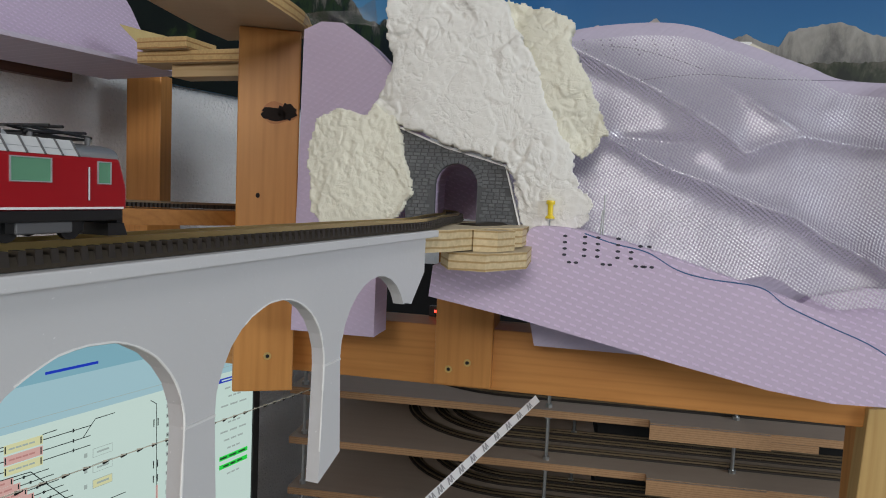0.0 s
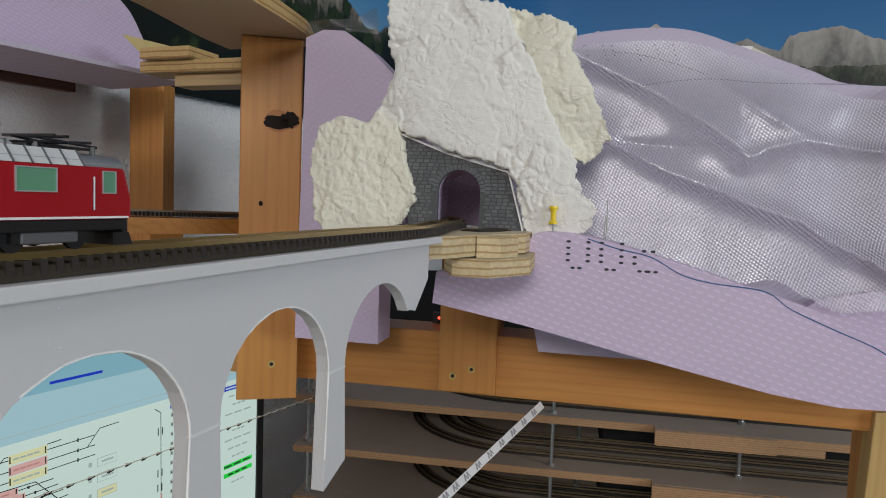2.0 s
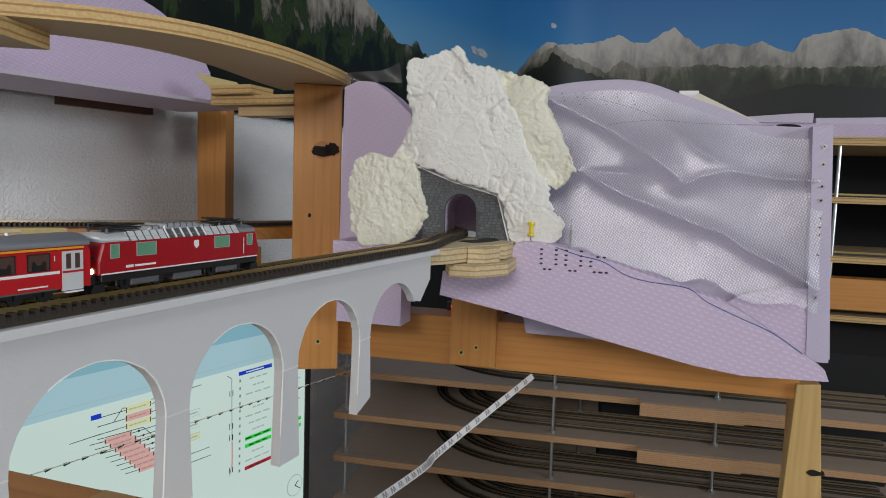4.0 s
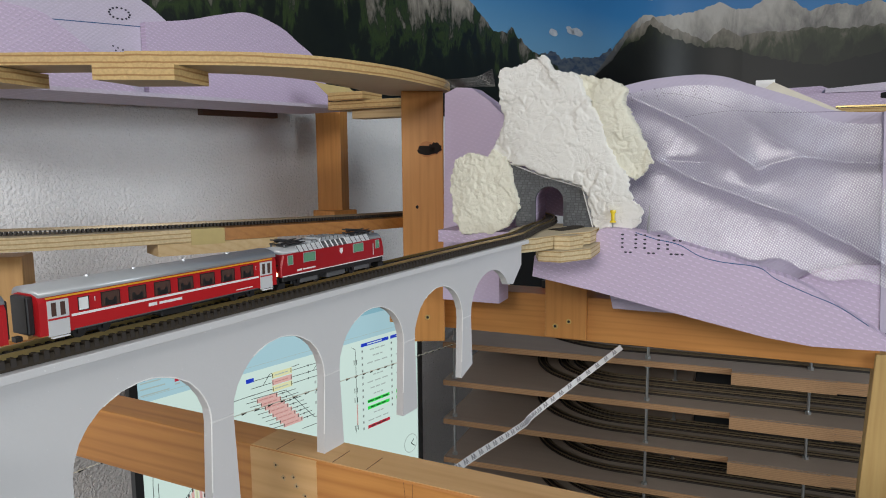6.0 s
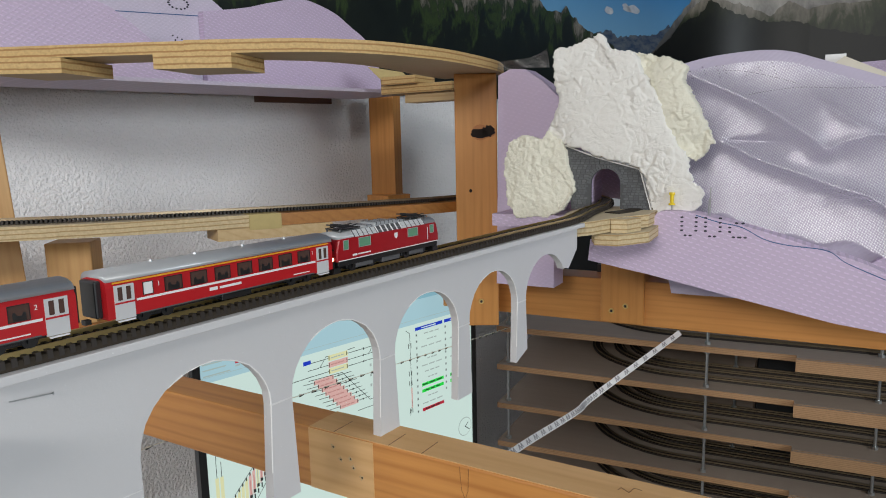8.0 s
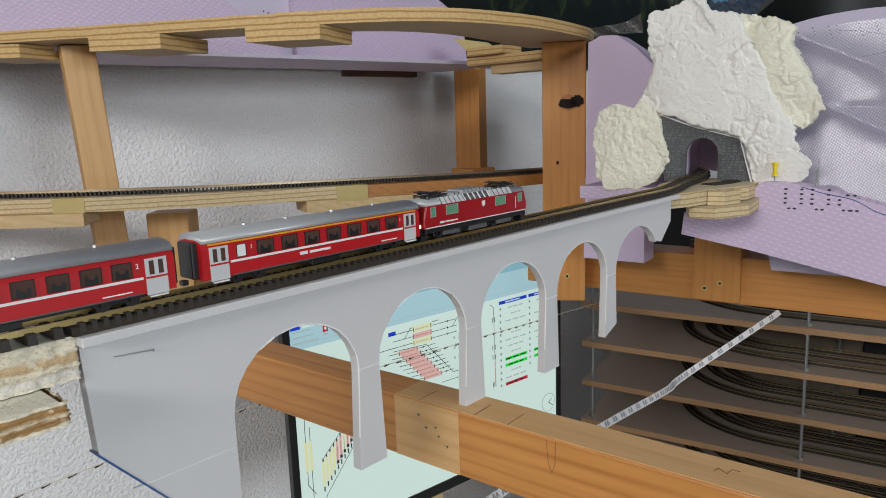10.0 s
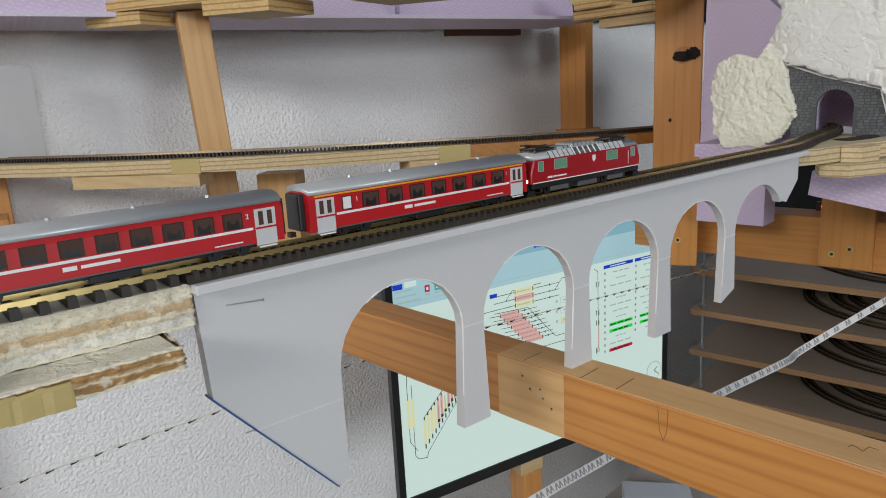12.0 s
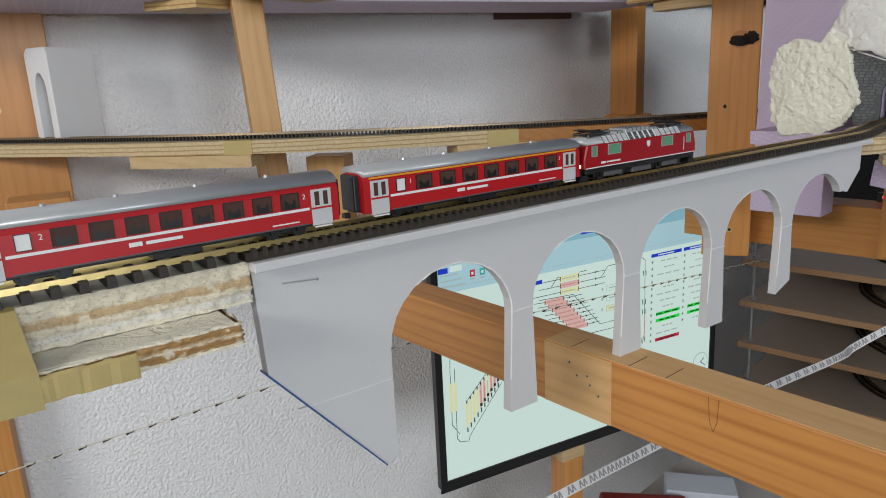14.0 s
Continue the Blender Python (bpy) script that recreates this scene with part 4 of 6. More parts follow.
part("board", prism([(-0.081, 1.1202), (-0.079, 1.1395), (-0.030, 1.150)] + [(p.x, p.z) for p in edge_line] + [(0.2085, 1.0785), (0.1512, 1.0770), (0.1171, 1.0812), (0.049, 1.0948), (-0.0247, 1.1103)], 0, 0.022), FOAM, fronts)
part("cut_line", ribbon([Vector((p.x, -0.0001, p.z - 0.004)) for p in smooth_line([Vector((x, 0, z + 0.004)) for x, z in ((0.011, 1.164), (0.028, 1.159), (0.047, 1.155), (0.064, 1.146), (0.081, 1.142), (0.109, 1.139), (0.123, 1.13), (0.146, 1.12), (0.168, 1.111), (0.19, 1.097))], 8)], [(0.0, -0.0004), (0.0003, -0.0004), (0.0003, 0.0004), (0.0, 0.0004)]), BLUE_INK, fronts, "thin blue drawn line")
for k, col in enumerate(([0, 1, 2, 3], [4], [0, 1, 2, 3], [0, 1, 2, 3], [4], [0, 1, 2, 3], [2, 3], [1, 4], [1, 4])):
    x = (0.0, 0.005, 0.0115, 0.019, 0.0245, 0.0305, 0.038, 0.043, 0.048)[k]
    for r in col:
        zc = 1.162 - 0.0037 * r - (0.0006 if r == 4 else 0)
        for dx in ((-0.002, 0.002) if r == 4 else (0.0,)):
            part("ink_dot", prism([(x + dx + 0.0014 * math.cos(a), zc + 0.0008 * math.sin(a)) for a in [i * math.tau / 8 for i in range(8)]], -0.0002, 0.001), INK, fronts)

hill = thing("foam_board", turned(0.15, 0.690, -17.6), "large pale lavender foam hillside board", "foam board")
crest = smooth_line([Vector((x, 0, z)) for x, z in ((-0.075, 1.278), (-0.050, 1.289), (-0.0225, 1.2968), (0.0038, 1.3015), (0.0394, 1.3035), (0.0642, 1.3005), (0.0886, 1.292), (0.1125, 1.2835), (0.1358, 1.2748), (0.1585, 1.2665), (0.205, 1.2645))], 6)
part("board", prism([(p.x, p.z) for p in crest] + [(0.218, 1.0785), (-0.03, 1.0785)], 0, 0.03), FOAM_SMOOTH, hill)
for k, x in enumerate((-0.02, -0.008, 0.004, 0.010, 0.026, 0.038, 0.05)):
    for r in range(3 if k % 2 else 4):
        part("ink_dot", prism([(x + 0.0012 * r % 2 + 0.0009 * math.cos(a), 1.292 - 0.0032 * r + 0.0007 * math.sin(a)) for a in [i * math.tau / 7 for i in range(7)]], -0.0002, 0.001), FADED_INK, hill)
for pts in (((0.0094, 1.2878), (0.0265, 1.2863), (0.0524, 1.2794), (0.0728, 1.2723)), ((0.0308, 1.2653), (0.0509, 1.2681), (0.0753, 1.2697), (0.1087, 1.2671), (0.1625, 1.2662))):
    part("pencil_line", ribbon(smooth_line([Vector((x, -0.0001, z)) for x, z in pts], 6), [(0, -0.0003), (0.0003, -0.0003), (0.0003, 0.0003), (0, 0.0003)]), FADED_INK, hill, "faint drawn line")
edge_board = thing("foam_board", CROSS, "lavender edge board fixed with black screws", "foam board")
part("board", prism([(0.3100, 1.0785), (0.3262, 1.0785), (0.3158, 1.2655), (0.3015, 1.2645)], -0.062, -0.05), FOAM_SMOOTH, edge_board)
part("foot_panel", prism([(0.225, 1.0785), (0.225, 1.105), (0.2581, 1.1281), (0.2900, 1.136), (0.3072, 1.1365), (0.3098, 1.0785)], -0.061, -0.05), FOAM, edge_board, "patterned lavender foot panel")
for z in (1.249, 1.235, 1.218, 1.207, 1.193, 1.186, 1.180, 1.164, 1.130):
    screw(edge_board, Matrix.Translation((0.3105 + (1.25 - z) * 0.018, -0.062, z)), 0.0019, STEEL)
# draped wire cloth
def fold(u, z, height, above, below, line):
    """Lift of a crease along a line of (along, up): soft above it, sharp below."""
    if u < line[0][0] - 0.01 or u > line[-1][0] + 0.01:
        return 0.0
    k = max([i for i, p in enumerate(line) if p[0] <= u] or [0])
    p, q = line[k], line[min(k + 1, len(line) - 1)]
    s = 0.0 if p is q else (u - p[0]) / (q[0] - p[0])
    d = z - p[1] - (q[1] - p[1]) * s
    ends = min(1.0, (u - line[0][0] + 0.01) / 0.02, (line[-1][0] + 0.01 - u) / 0.02)
    return height * ends * math.exp(-abs(d) / (above if d > 0 else below))


FOLDS = (
    (0.0100, 0.011, 0.006, ((-0.045, 1.296), (-0.0203, 1.2853), (0.0102, 1.2704), (0.0398, 1.2559), (0.0687, 1.2364), (0.0944, 1.2162))),
    (0.0105, 0.011, 0.004, ((0.0, 1.230), (0.0468, 1.206), (0.0754, 1.196), (0.1007, 1.1855), (0.1252, 1.178), (0.1446, 1.1654), (0.1681, 1.1545), (0.196, 1.138))),
    (0.0060, 0.005, 0.004, ((0.088, 1.213), (0.105, 1.222), (0.1273, 1.228), (0.1685, 1.2226), (0.20, 1.222))),
    (0.0055, 0.004, 0.006, ((0.086, 1.258), (0.0926, 1.2533), (0.1077, 1.2412), (0.1223, 1.2332))),
    (-0.007, 0.004, 0.010, ((0.010, 1.226), (0.035, 1.2245), (0.060, 1.2235))),
)
cloth = bmesh.new()
NU, NV = 130, 100
grid = []
for i in range(NU + 1):
    col = []
    u = -0.052 + 0.25 * i / NU
    near_top = min((abs(p.x - u), p.z) for p in crest)[1]
    top_z = 1.292 - 0.02 * max(0, -u - 0.02) * 20 + 0.010 * math.sin(max(0, u + 0.02) * 16) - 0.16 * max(0, u - 0.06)
    base_z = 1.158 - 0.20 * max(0, u + 0.0) + 0.012 * noise.noise(Vector((u * 30, 0, 0)))
    for k in range(NV + 1):
        v = k / NV
        z = base_z + (max(min(top_z, near_top - 0.010), base_z + 0.03) - base_z) * v
        f = sum(fold(u, z, *row) for row in FOLDS)
        f += 0.0018 * noise.noise(Vector((u * 16, 3, z * 22))) + 0.0006 * noise.noise(Vector((u * 80, 7, z * 70)))
        f += 0.020 * (1 - v) + 0.012 * math.exp(-((u - 0.10) / 0.05) ** 2 - ((z - 1.235) / 0.03) ** 2)
        col.append(cloth.verts.new((u, -f, z)))
    grid.append(col)
for i in range(NU):
    for k in range(NV):
        cloth.faces.new((grid[i][k], grid[i + 1][k], grid[i + 1][k + 1], grid[i][k + 1]))
drape = solid("wire_cloth", cloth, WIRE, turned(0.15, 0.684, -17.6), "silver wire cloth draped over the foam hillside", "wire mesh", smooth=True)

# pin and needles
pin = thing("push_pin", SP, "yellow push pin stuck in the foam board", "push pin")
pb = bmesh.new()
for z0, z1, r0, r1 in ((1.1715, 1.1725, 0.0028, 0.0028), (1.1725, 1.1735, 0.0028, 0.0017), (1.1735, 1.1800, 0.0015, 0.0017), (1.1800, 1.1812, 0.0024, 0.0026), (1.1812, 1.1824, 0.0026, 0.0025)):
    rod((-0.010, 0.008, z0), (-0.010, 0.008, z1), r0, pb, 16, r1)
part("grip", pb, YELLOW, pin)
part("needle", rod((-0.010, 0.008, 1.160), (-0.010, 0.008, 1.1715), 0.0005, None, 8), STEEL, pin)
for dx, lean, h in ((0.0, 0.0, 1.187), (-0.002, 0.0012, 1.178)):
    solid("steel_needle", rod((0.0215 + dx, 0.006, 1.150), (0.0215 + dx + lean, 0.006, h), 0.00045, None, 8), STEEL, SP, "thin steel needle stuck upright in the foam", "needle", "needles")

# ---- curved plywood deck ----
front = smooth_line([Vector(p) for p in ((-0.80, 0.46, 0), (-0.60, 0.478, 0), (-0.487, 0.489, 0), (-0.403, 0.499, 0), (-0.27, 0.514, 0), (-0.158, 0.545, 0), (-0.092, 0.625, 0), (-0.054, 0.735, 0), (-0.049, 0.79, 0))], 6)
backl = smooth_line([Vector(p) for p in ((-0.80, 0.53, 0), (-0.60, 0.545, 0), (-0.45, 0.55, 0), (-0.324, 0.558, 0), (-0.222, 0.579, 0), (-0.165, 0.643, 0), (-0.134, 0.774, 0), (-0.12, 0.82, 0))], 6)
deck = thing("plywood_deck", Matrix(), "curved birch plywood deck resting on the posts", "plywood deck")
cut = -0.29
part("curved_panel", slab([(p.x, p.y) for p in front if p.x > cut] + [(p.x, p.y) for p in backl[::-1] if p.x > cut], 1.3012, 1.3115), PLY, deck)
part("straight_panel", slab([(p.x, p.y + 0.002) for p in front if p.x < cut + 0.03] + [(p.x, p.y) for p in backl[::-1] if p.x < cut + 0.03], 1.3016, 1.3110), PLY, deck)
for x0, x1, y0, y1 in ((-0.428, -0.368, 0.490, 0.560), (-0.290, -0.232, 0.503, 0.566), (-0.560, -0.505, 0.482, 0.55)):
    part("joint_plate", slab([(x0, y0), (x1, y0 + 0.012), (x1 + 0.004, y1), (x0 + 0.006, y1 - 0.008)], 1.2895, 1.3010), PLY, deck)
bracket = thing("plywood_bracket", turned(-0.17, 0.885, -25), "stacked plywood bracket between the posts", "plywood bracket")
part("upper_plate", box(-0.045, 0.010, -0.012, 0.03, 1.3025, 1.3128, bevel=0.0006), PLY, bracket)
part("middle_plate", box(-0.052, 0.06, -0.004, 0.03, 1.2915, 1.3023, bevel=0.0006), PLY, bracket)
part("arm", box(-0.02, 0.08, 0.005, 0.03, 1.280, 1.2913, bevel=0.0006), PALE, bracket)
cloth_bit = solid("fabric_scrap", prism([(-0.052, 1.330), (-0.030, 1.326), (-0.006, 1.322), (0.010, 1.309), (-0.012, 1.304), (-0.022, 1.300), (-0.034, 1.312)], 0, 0.003), TAPE, turned(-0.19, 0.93, 10), "yellowish scrap hanging behind the deck", "fabric")
gauze = bmesh.new()
rows = []
for i in range(25):
    u = -0.096 + 0.066 * i / 24
    sag = 0.0045 * math.sin(math.pi * i / 24)
    rows.append([gauze.verts.new((u, 0.004 * math.sin(u * 160 + 3 * v), 1.3015 + 0.011 * v - sag * v + 0.006 * (i / 24) * v)) for v in (0.0, 0.33, 0.66, 1.0)])
for a, b in zip(rows, rows[1:]):
    for k in range(3):
        gauze.faces.new((a[k], b[k], b[k + 1], a[k + 1]))
solid("wire_cloth", gauze, GAUZE, turned(0.03, 0.722, -17.6), "grey wire cloth strip between the deck and the rock", "wire mesh", smooth=True)

# foam hills on the ledge over the stucco wall
HILL = turned(-0.25, 1.0, 57.0)
for label, pts, off, mat in (
    ("pale lavender foam valley board with a drawn line", [(-0.9, 1.302), (-0.9, 1.49), (-0.55, 1.475), (-0.40, 1.455), (-0.30, 1.428), (-0.25, 1.414), (-0.20, 1.38), (-0.20, 1.302)], 0.03, FOAM_PALE),
    ("lavender foam hill profile over the wall", [(-0.2543, 1.302), (-0.2543, 1.388), (-0.20, 1.398), (-0.157, 1.410), (-0.11, 1.4195), (-0.06, 1.4085), (-0.03, 1.392), (0.0, 1.3738), (0.02, 1.345), (0.025, 1.302)], 0.018, FOAM),
    ("lavender foam slope over the wall", [(-0.85, 1.302), (-0.85, 1.44), (-0.5, 1.386), (-0.4255, 1.3756), (-0.392, 1.3717), (-0.367, 1.3566), (-0.3437, 1.339), (-0.315, 1.318), (-0.30, 1.302)], -0.04, FOAM),
):
    curve = smooth_line([Vector((x, 0, z)) for x, z in pts[1:-1]], 5)
    foam(label, [pts[0]] + [(p.x, p.z) for p in curve] + [pts[-1]], HILL @ Matrix.Translation((0, off, 0)), 0.011 if off == 0.018 else 0.03, mat)
figure = thing("dotted_figure", HILL @ Matrix.Translation((0, 0.0297, 0)), "dotted felt pen figure on the foam valley", "drawn mark")
for k in range(14):
    ang = math.tau * k / 14
    cx, cz = -0.278 + 0.012 * math.cos(ang), 1.3955 + 0.0062 * math.sin(ang)
    part("ink_dot", prism([(cx + 0.0014 * math.cos(q), cz + 0.0011 * math.sin(q)) for q in [i * math.tau / 7 for i in range(7)]], -0.0002, 0.0004), INK, figure)
for k in range(9):
    cx, cz = -0.288 + 0.0028 * k, 1.3585 - 0.0008 * k - 0.004 * (k % 2)
    part("ink_dot", prism([(cx + 0.0010 * math.cos(q), cz + 0.0010 * math.sin(q)) for q in [i * math.tau / 7 for i in range(7)]], -0.0002, 0.0004), INK, figure)
solid("drawn_line", ribbon([HILL @ Vector((-0.52 + 0.03 * i, 0.0297, 1.370 + 0.0016 * i)) for i in range(10)], [(0, -0.0005), (0.0003, -0.0005), (0.0003, 0.0005), (0, 0.0005)]), BLUE_INK, Matrix(), "blue felt pen line on the foam valley", "drawn line")
solid("foam_ledge", box(-0.9, 0.03, -0.045, 0.085, 1.2975, 1.3018), FOAM_PALE, HILL, "thin lavender foam ledge along the wall", "foam board")
solid("wall_batten", box(-0.19, -0.06, -0.012, 0.0, 1.2915, 1.310), timber("dark_batten", (0.16, 0.075, 0.045), (0.10, 0.045, 0.03)), turned(-0.319 - 0.0, 1.121, 57.0), "dark wooden batten on the stucco wall", "wooden batten")

# ---- far track along the wall ----
far_line = [Vector(p) for p in ((-0.86, 0.39, 1.1745), (-0.711, 0.414, 1.174), (-0.51, 0.455, 1.173), (-0.375, 0.52, 1.171), (-0.255, 0.625, 1.168), (-0.112, 0.80, 1.163), (0.0, 0.95, 1.163))]
track("railway_track", far_line, "dark model track on a plywood strip along the wall", ballast=False, rail_mat=OLD_RAIL)
strip = thing("plywood_strip", Matrix(), "plywood strip carrying the far track", "plywood strip")
sm = smooth_line([p - Vector((0, 0, 0.0118)) for p in far_line], 12)
part("pale_length", ribbon(sm[:49], [(-0.02, 0), (0.02, 0), (0.02, 0.0115), (-0.02, 0.0115)]), PLY_PALE, strip)
part("pine_length", ribbon(sm[48:], [(-0.0195, 0), (0.0195, 0), (0.0195, 0.0112), (-0.0195, 0.0112)]), BROWN_PINE, strip, "length of brown pine")
for k0, k1, w0, w1 in ((22, 31, -0.026, 0.012), (44, 52, -0.02, 0.015)):
    part("joint_plate", ribbon([p - Vector((0, 0, 0.0108)) for p in sm[k0:k1]], [(w0, 0), (w1, 0), (w1, 0.0105), (w0, 0.0105)]), PALE, strip)
for k in (28, 46):
    part("tape_patch", ribbon([p - Vector((0, 0, 0.0004)) for p in sm[k : k + 3]], [(-0.0206, -0.002), (0.0206, -0.002), (0.0206, 0.0122), (-0.0206, 0.0122)]), TAPE, strip, "masking tape patch")

# white card tunnel block on the far strip
shape = [(-0.0195, 0.0), (-0.0195, 0.082), (-0.014, 0.087), (0.016, 0.087), (0.0195, 0.083), (0.0195, 0.0)] + [(0.0095, 0.0), (0.0095, 0.046)] + [(0.0095 * math.cos(math.pi * i / 10), 0.046 + 0.018 * math.sin(math.pi * i / 10)) for i in range(1, 10)] + [(-0.0095, 0.046), (-0.0095, 0.0)]
solid("tunnel_mouth_block", prism(shape, 0, 0.046, bevel=0.0008), WHITE_BLOCK, turned(-0.6285, 0.4235, -4, 1.1748) @ Matrix.Translation((-0.022, 0, 0)), "white card tunnel mouth on the far track", "tunnel mouth")

# ---- cord stretched before the monitor ----
cord = thing("stranded_cord", Matrix(), "thin barbed cord stretched before the monitor", "cord")
cl = smooth_line([MON @ Vector((x, -0.02, z)) for x, z in ((-0.66, 0.948), (-0.50, 0.961), (-0.355, 0.9725), (-0.19, 0.985), (-0.06, 0.985), (0.073, 0.984), (0.18, 0.983), (0.293, 0.982))], 26)
part("cord", ribbon(cl, [(-0.0003, -0.0003), (0.0003, -0.0003), (0.0003, 0.0003), (-0.0003, 0.0003)]), PLASTER, cord)
for i in range(2, len(cl) - 2, 3):
    part("dark_strand", rod(cl[i] + Vector((0.0006, -0.0006, -0.0007)), cl[i + 1] + Vector((0.0006, -0.0006, 0.0004)), 0.00065, None, 5), BLACK, cord)
    part("pale_strand", rod(cl[i] + Vector((0.0006, -0.0006, 0.0011)), cl[i + 1] + Vector((0.0006, -0.0006, 0.0002)), 0.0006, None, 5), PLASTER, cord)

# ---- monitor ----
monitor = thing("computer_monitor", MON, "black framed monitor showing a track plan", "monitor")
part("case", box(-0.157, 0.229, 0.001, 0.012, 0.806, 1.076, bevel=0.002), BLACK, monitor)
part("bezel", prism([(-0.159, 0.806), (0.230, 0.806), (0.230, 1.078), (-0.159, 1.078), (-0.159, 0.807), (-0.1515, 0.818), (-0.1515, 1.07), (0.222, 1.07), (0.222, 0.818), (-0.1513, 0.818)], -0.0015, 0.0008), BLACK, monitor)
SCR = {k: glow("screen_" + k, c, 0.72) for k, c in dict(page=(0.74, 0.93, 0.86), bar=(0.45, 0.70, 0.78), sky=(0.27, 0.54, 0.65), blue=(0.01, 0.05, 0.62), teal=(0.05, 0.45, 0.40), rose=(0.62, 0.30, 0.28), green=(0.02, 0.85, 0.08), red=(0.55, 0.02, 0.05), pink=(0.82, 0.50, 0.46), yellow=(0.85, 0.86, 0.50), ink=(0.02, 0.03, 0.03), grey=(0.45, 0.55, 0.52)).items()}
part("screen", box(-0.1518, 0.2225, 0.0, 0.0012, 0.8175, 1.0702), SCR["page"], monitor)


def shown(name, x0, x1, z0, z1, key, lift=0.0002):
    b = bmesh.new()
    b.faces.new([b.verts.new((x, -lift, z)) for x, z in ((x0, z0), (x1, z0), (x1, z1), (x0, z1))])
    part(name, b, SCR[key], monitor)


def stroke(x0, z0, x1, z1, r=0.00032, key="ink"):
    part("track_stroke", rod((x0, -0.0002, z0), (x1, -0.0002, z1), r, None, 4), SCR[key], monitor)


def field(x0, x1, z0, z1, key, n):
    """A siding shown as a tinted field with an unreadable caption and end markers."""
    shown("siding_field", x0, x1, z0, z1, key)
    m = (z0 + z1) / 2
    for k in range(n):
        x = x0 + 0.003 + (x1 - x0 - 0.008) * k / n
        shown("caption_bar", x, x + (x1 - x0) / n * 0.6, m - 0.0006, m + 0.0006, "rose" if key == "pink" else "grey", 0.0004)
    for x in (x0 + 0.0004, x1 - 0.0018):
        shown("marker", x, x + 0.0009, z0 + 0.0008, z1 - 0.0008, "ink", 0.0004)


shown("title_band", -0.1515, 0.222, 1.0455, 1.07, "sky")
shown("tool_band", -0.1515, 0.222, 1.0165, 1.0455, "bar")
shown("ribbon_line", -0.1515, 0.222, 1.0215, 1.0219, "grey", 0.0004)
shown("menu_button", -0.1505, -0.1398, 1.0362, 1.0416, "blue", 0.0004)
shown("tab", -0.1376, -0.1244, 1.0368, 1.0425, "page", 0.0004)
shown("tab", -0.1225, -0.108, 1.0400, 1.0450, "bar", 0.0004)
shown("icon", -0.1157, -0.1100, 1.0282, 1.0352, "red", 0.0004)
shown("icon_mark", -0.1140, -0.1117, 1.0303, 1.0331, "page", 0.0006)
shown("icon", -0.1046, -0.0986, 1.0281, 1.0349, "teal", 0.0004)
shown("icon_mark", -0.1028, -0.1004, 1.0302, 1.0328, "page", 0.0006)
shown("icon", -0.0935, -0.0875, 1.0281, 1.0349, "grey", 0.0004)
for k in range(3):
    shown("caption_bar", -0.1155 + 0.0112 * k, -0.1105 + 0.0115 * k, 1.0252, 1.0266, "grey", 0.0004)
    shown("caption_bar", -0.1485, -0.1290 + 0.004 * k, 1.0335 - 0.0055 * k, 1.0347 - 0.0055 * k, "grey", 0.0004)
shown("caption_bar", 0.02, 0.060, 1.050, 1.0520, "blue", 0.0004)
shown("heading_bar", -0.0395, -0.0300, 1.0055, 1.0098, "blue")
# lists of routes with tick boxes
for x, w in ((0.1212, 0.0472), (0.1718, 0.0440)):
    shown("heading_bar", x, x + w, 1.0078, 1.0118, "blue")
    shown("caption_bar", x + 0.010, x + w - 0.012, 1.0092, 1.0104, "page", 0.0004)
for r in range(13):
    z = 1.0023 - 0.00795 * r
    for x, w in ((0.1218, 0.0468), (0.1722, 0.0440)):
        if x > 0.15 and r > 10:
            continue
        shown("tick_box", x, x + 0.0026, z - 0.0016, z + 0.0018, "grey")
        shown("tick_mark", x + 0.0007, x + 0.0019, z - 0.0006, z + 0.0008, "ink", 0.0004)
        hue = "green" if r in (8, 9) else "red" if r == 12 and x < 0.15 else "page"
        if r == 3:
            continue
        shown("button", x + 0.0086, x + w, z - 0.0022, z + 0.0018, hue, 0.0003)
        half = (w - 0.012) * (0.26 + 0.14 * ((r * 5 + int(x * 900)) % 3))
        mid = x + 0.0043 + w / 2
        for k in range(3):
            c = mid - half + 2 * half * k / 3
            shown("caption_bar", c, c + half * 0.52, z - 0.0009, z + 0.0006, "grey" if hue == "page" else "ink", 0.0005)
# upper yard
for k, (key, z) in enumerate((("yellow", 1.0062), ("pink", 0.9988), ("yellow", 0.9918))):
    field(-0.0076, 0.0184, z - 0.0032, z + 0.0030, key, 4)
    stroke(0.0184, z - 0.0006, 0.054, z - 0.0006)
    stroke(-0.0076, z, -0.030 - 0.004 * k, z)
    shown("marker", 0.040, 0.0412, z - 0.0018, z + 0.0008, "ink", 0.0004)
stroke(-0.0076, 1.0086, -0.0105, 1.0086)
stroke(-0.0105, 1.0086, -0.0190, 0.9990)
stroke(0.0184, 1.0094, 0.0284, 1.0098)
stroke(0.048, 0.9982, 0.058, 1.0095)
stroke(0.058, 1.0095, 0.074, 1.0098)
stroke(-0.058, 0.9915, -0.030, 0.9920)
# ladder yard
for k in range(8):
    x, z = -0.0275 + 0.0046 * k, 0.9842 - 0.0051 * k
    field(x, x + 0.026, z - 0.0025, z + 0.0025, "pink", 3)
    stroke(x + 0.026, z, x + 0.050 - 0.001 * k, z)
    stroke(x - 0.013, z + 0.001, x, z + 0.0004)
    shown("marker", x + 0.032, x + 0.0335, z - 0.001, z + 0.001, "ink", 0.0004)
stroke(0.010, 0.9862, 0.0476, 0.9449)
stroke(0.0476, 0.9449, 0.084, 0.9449)
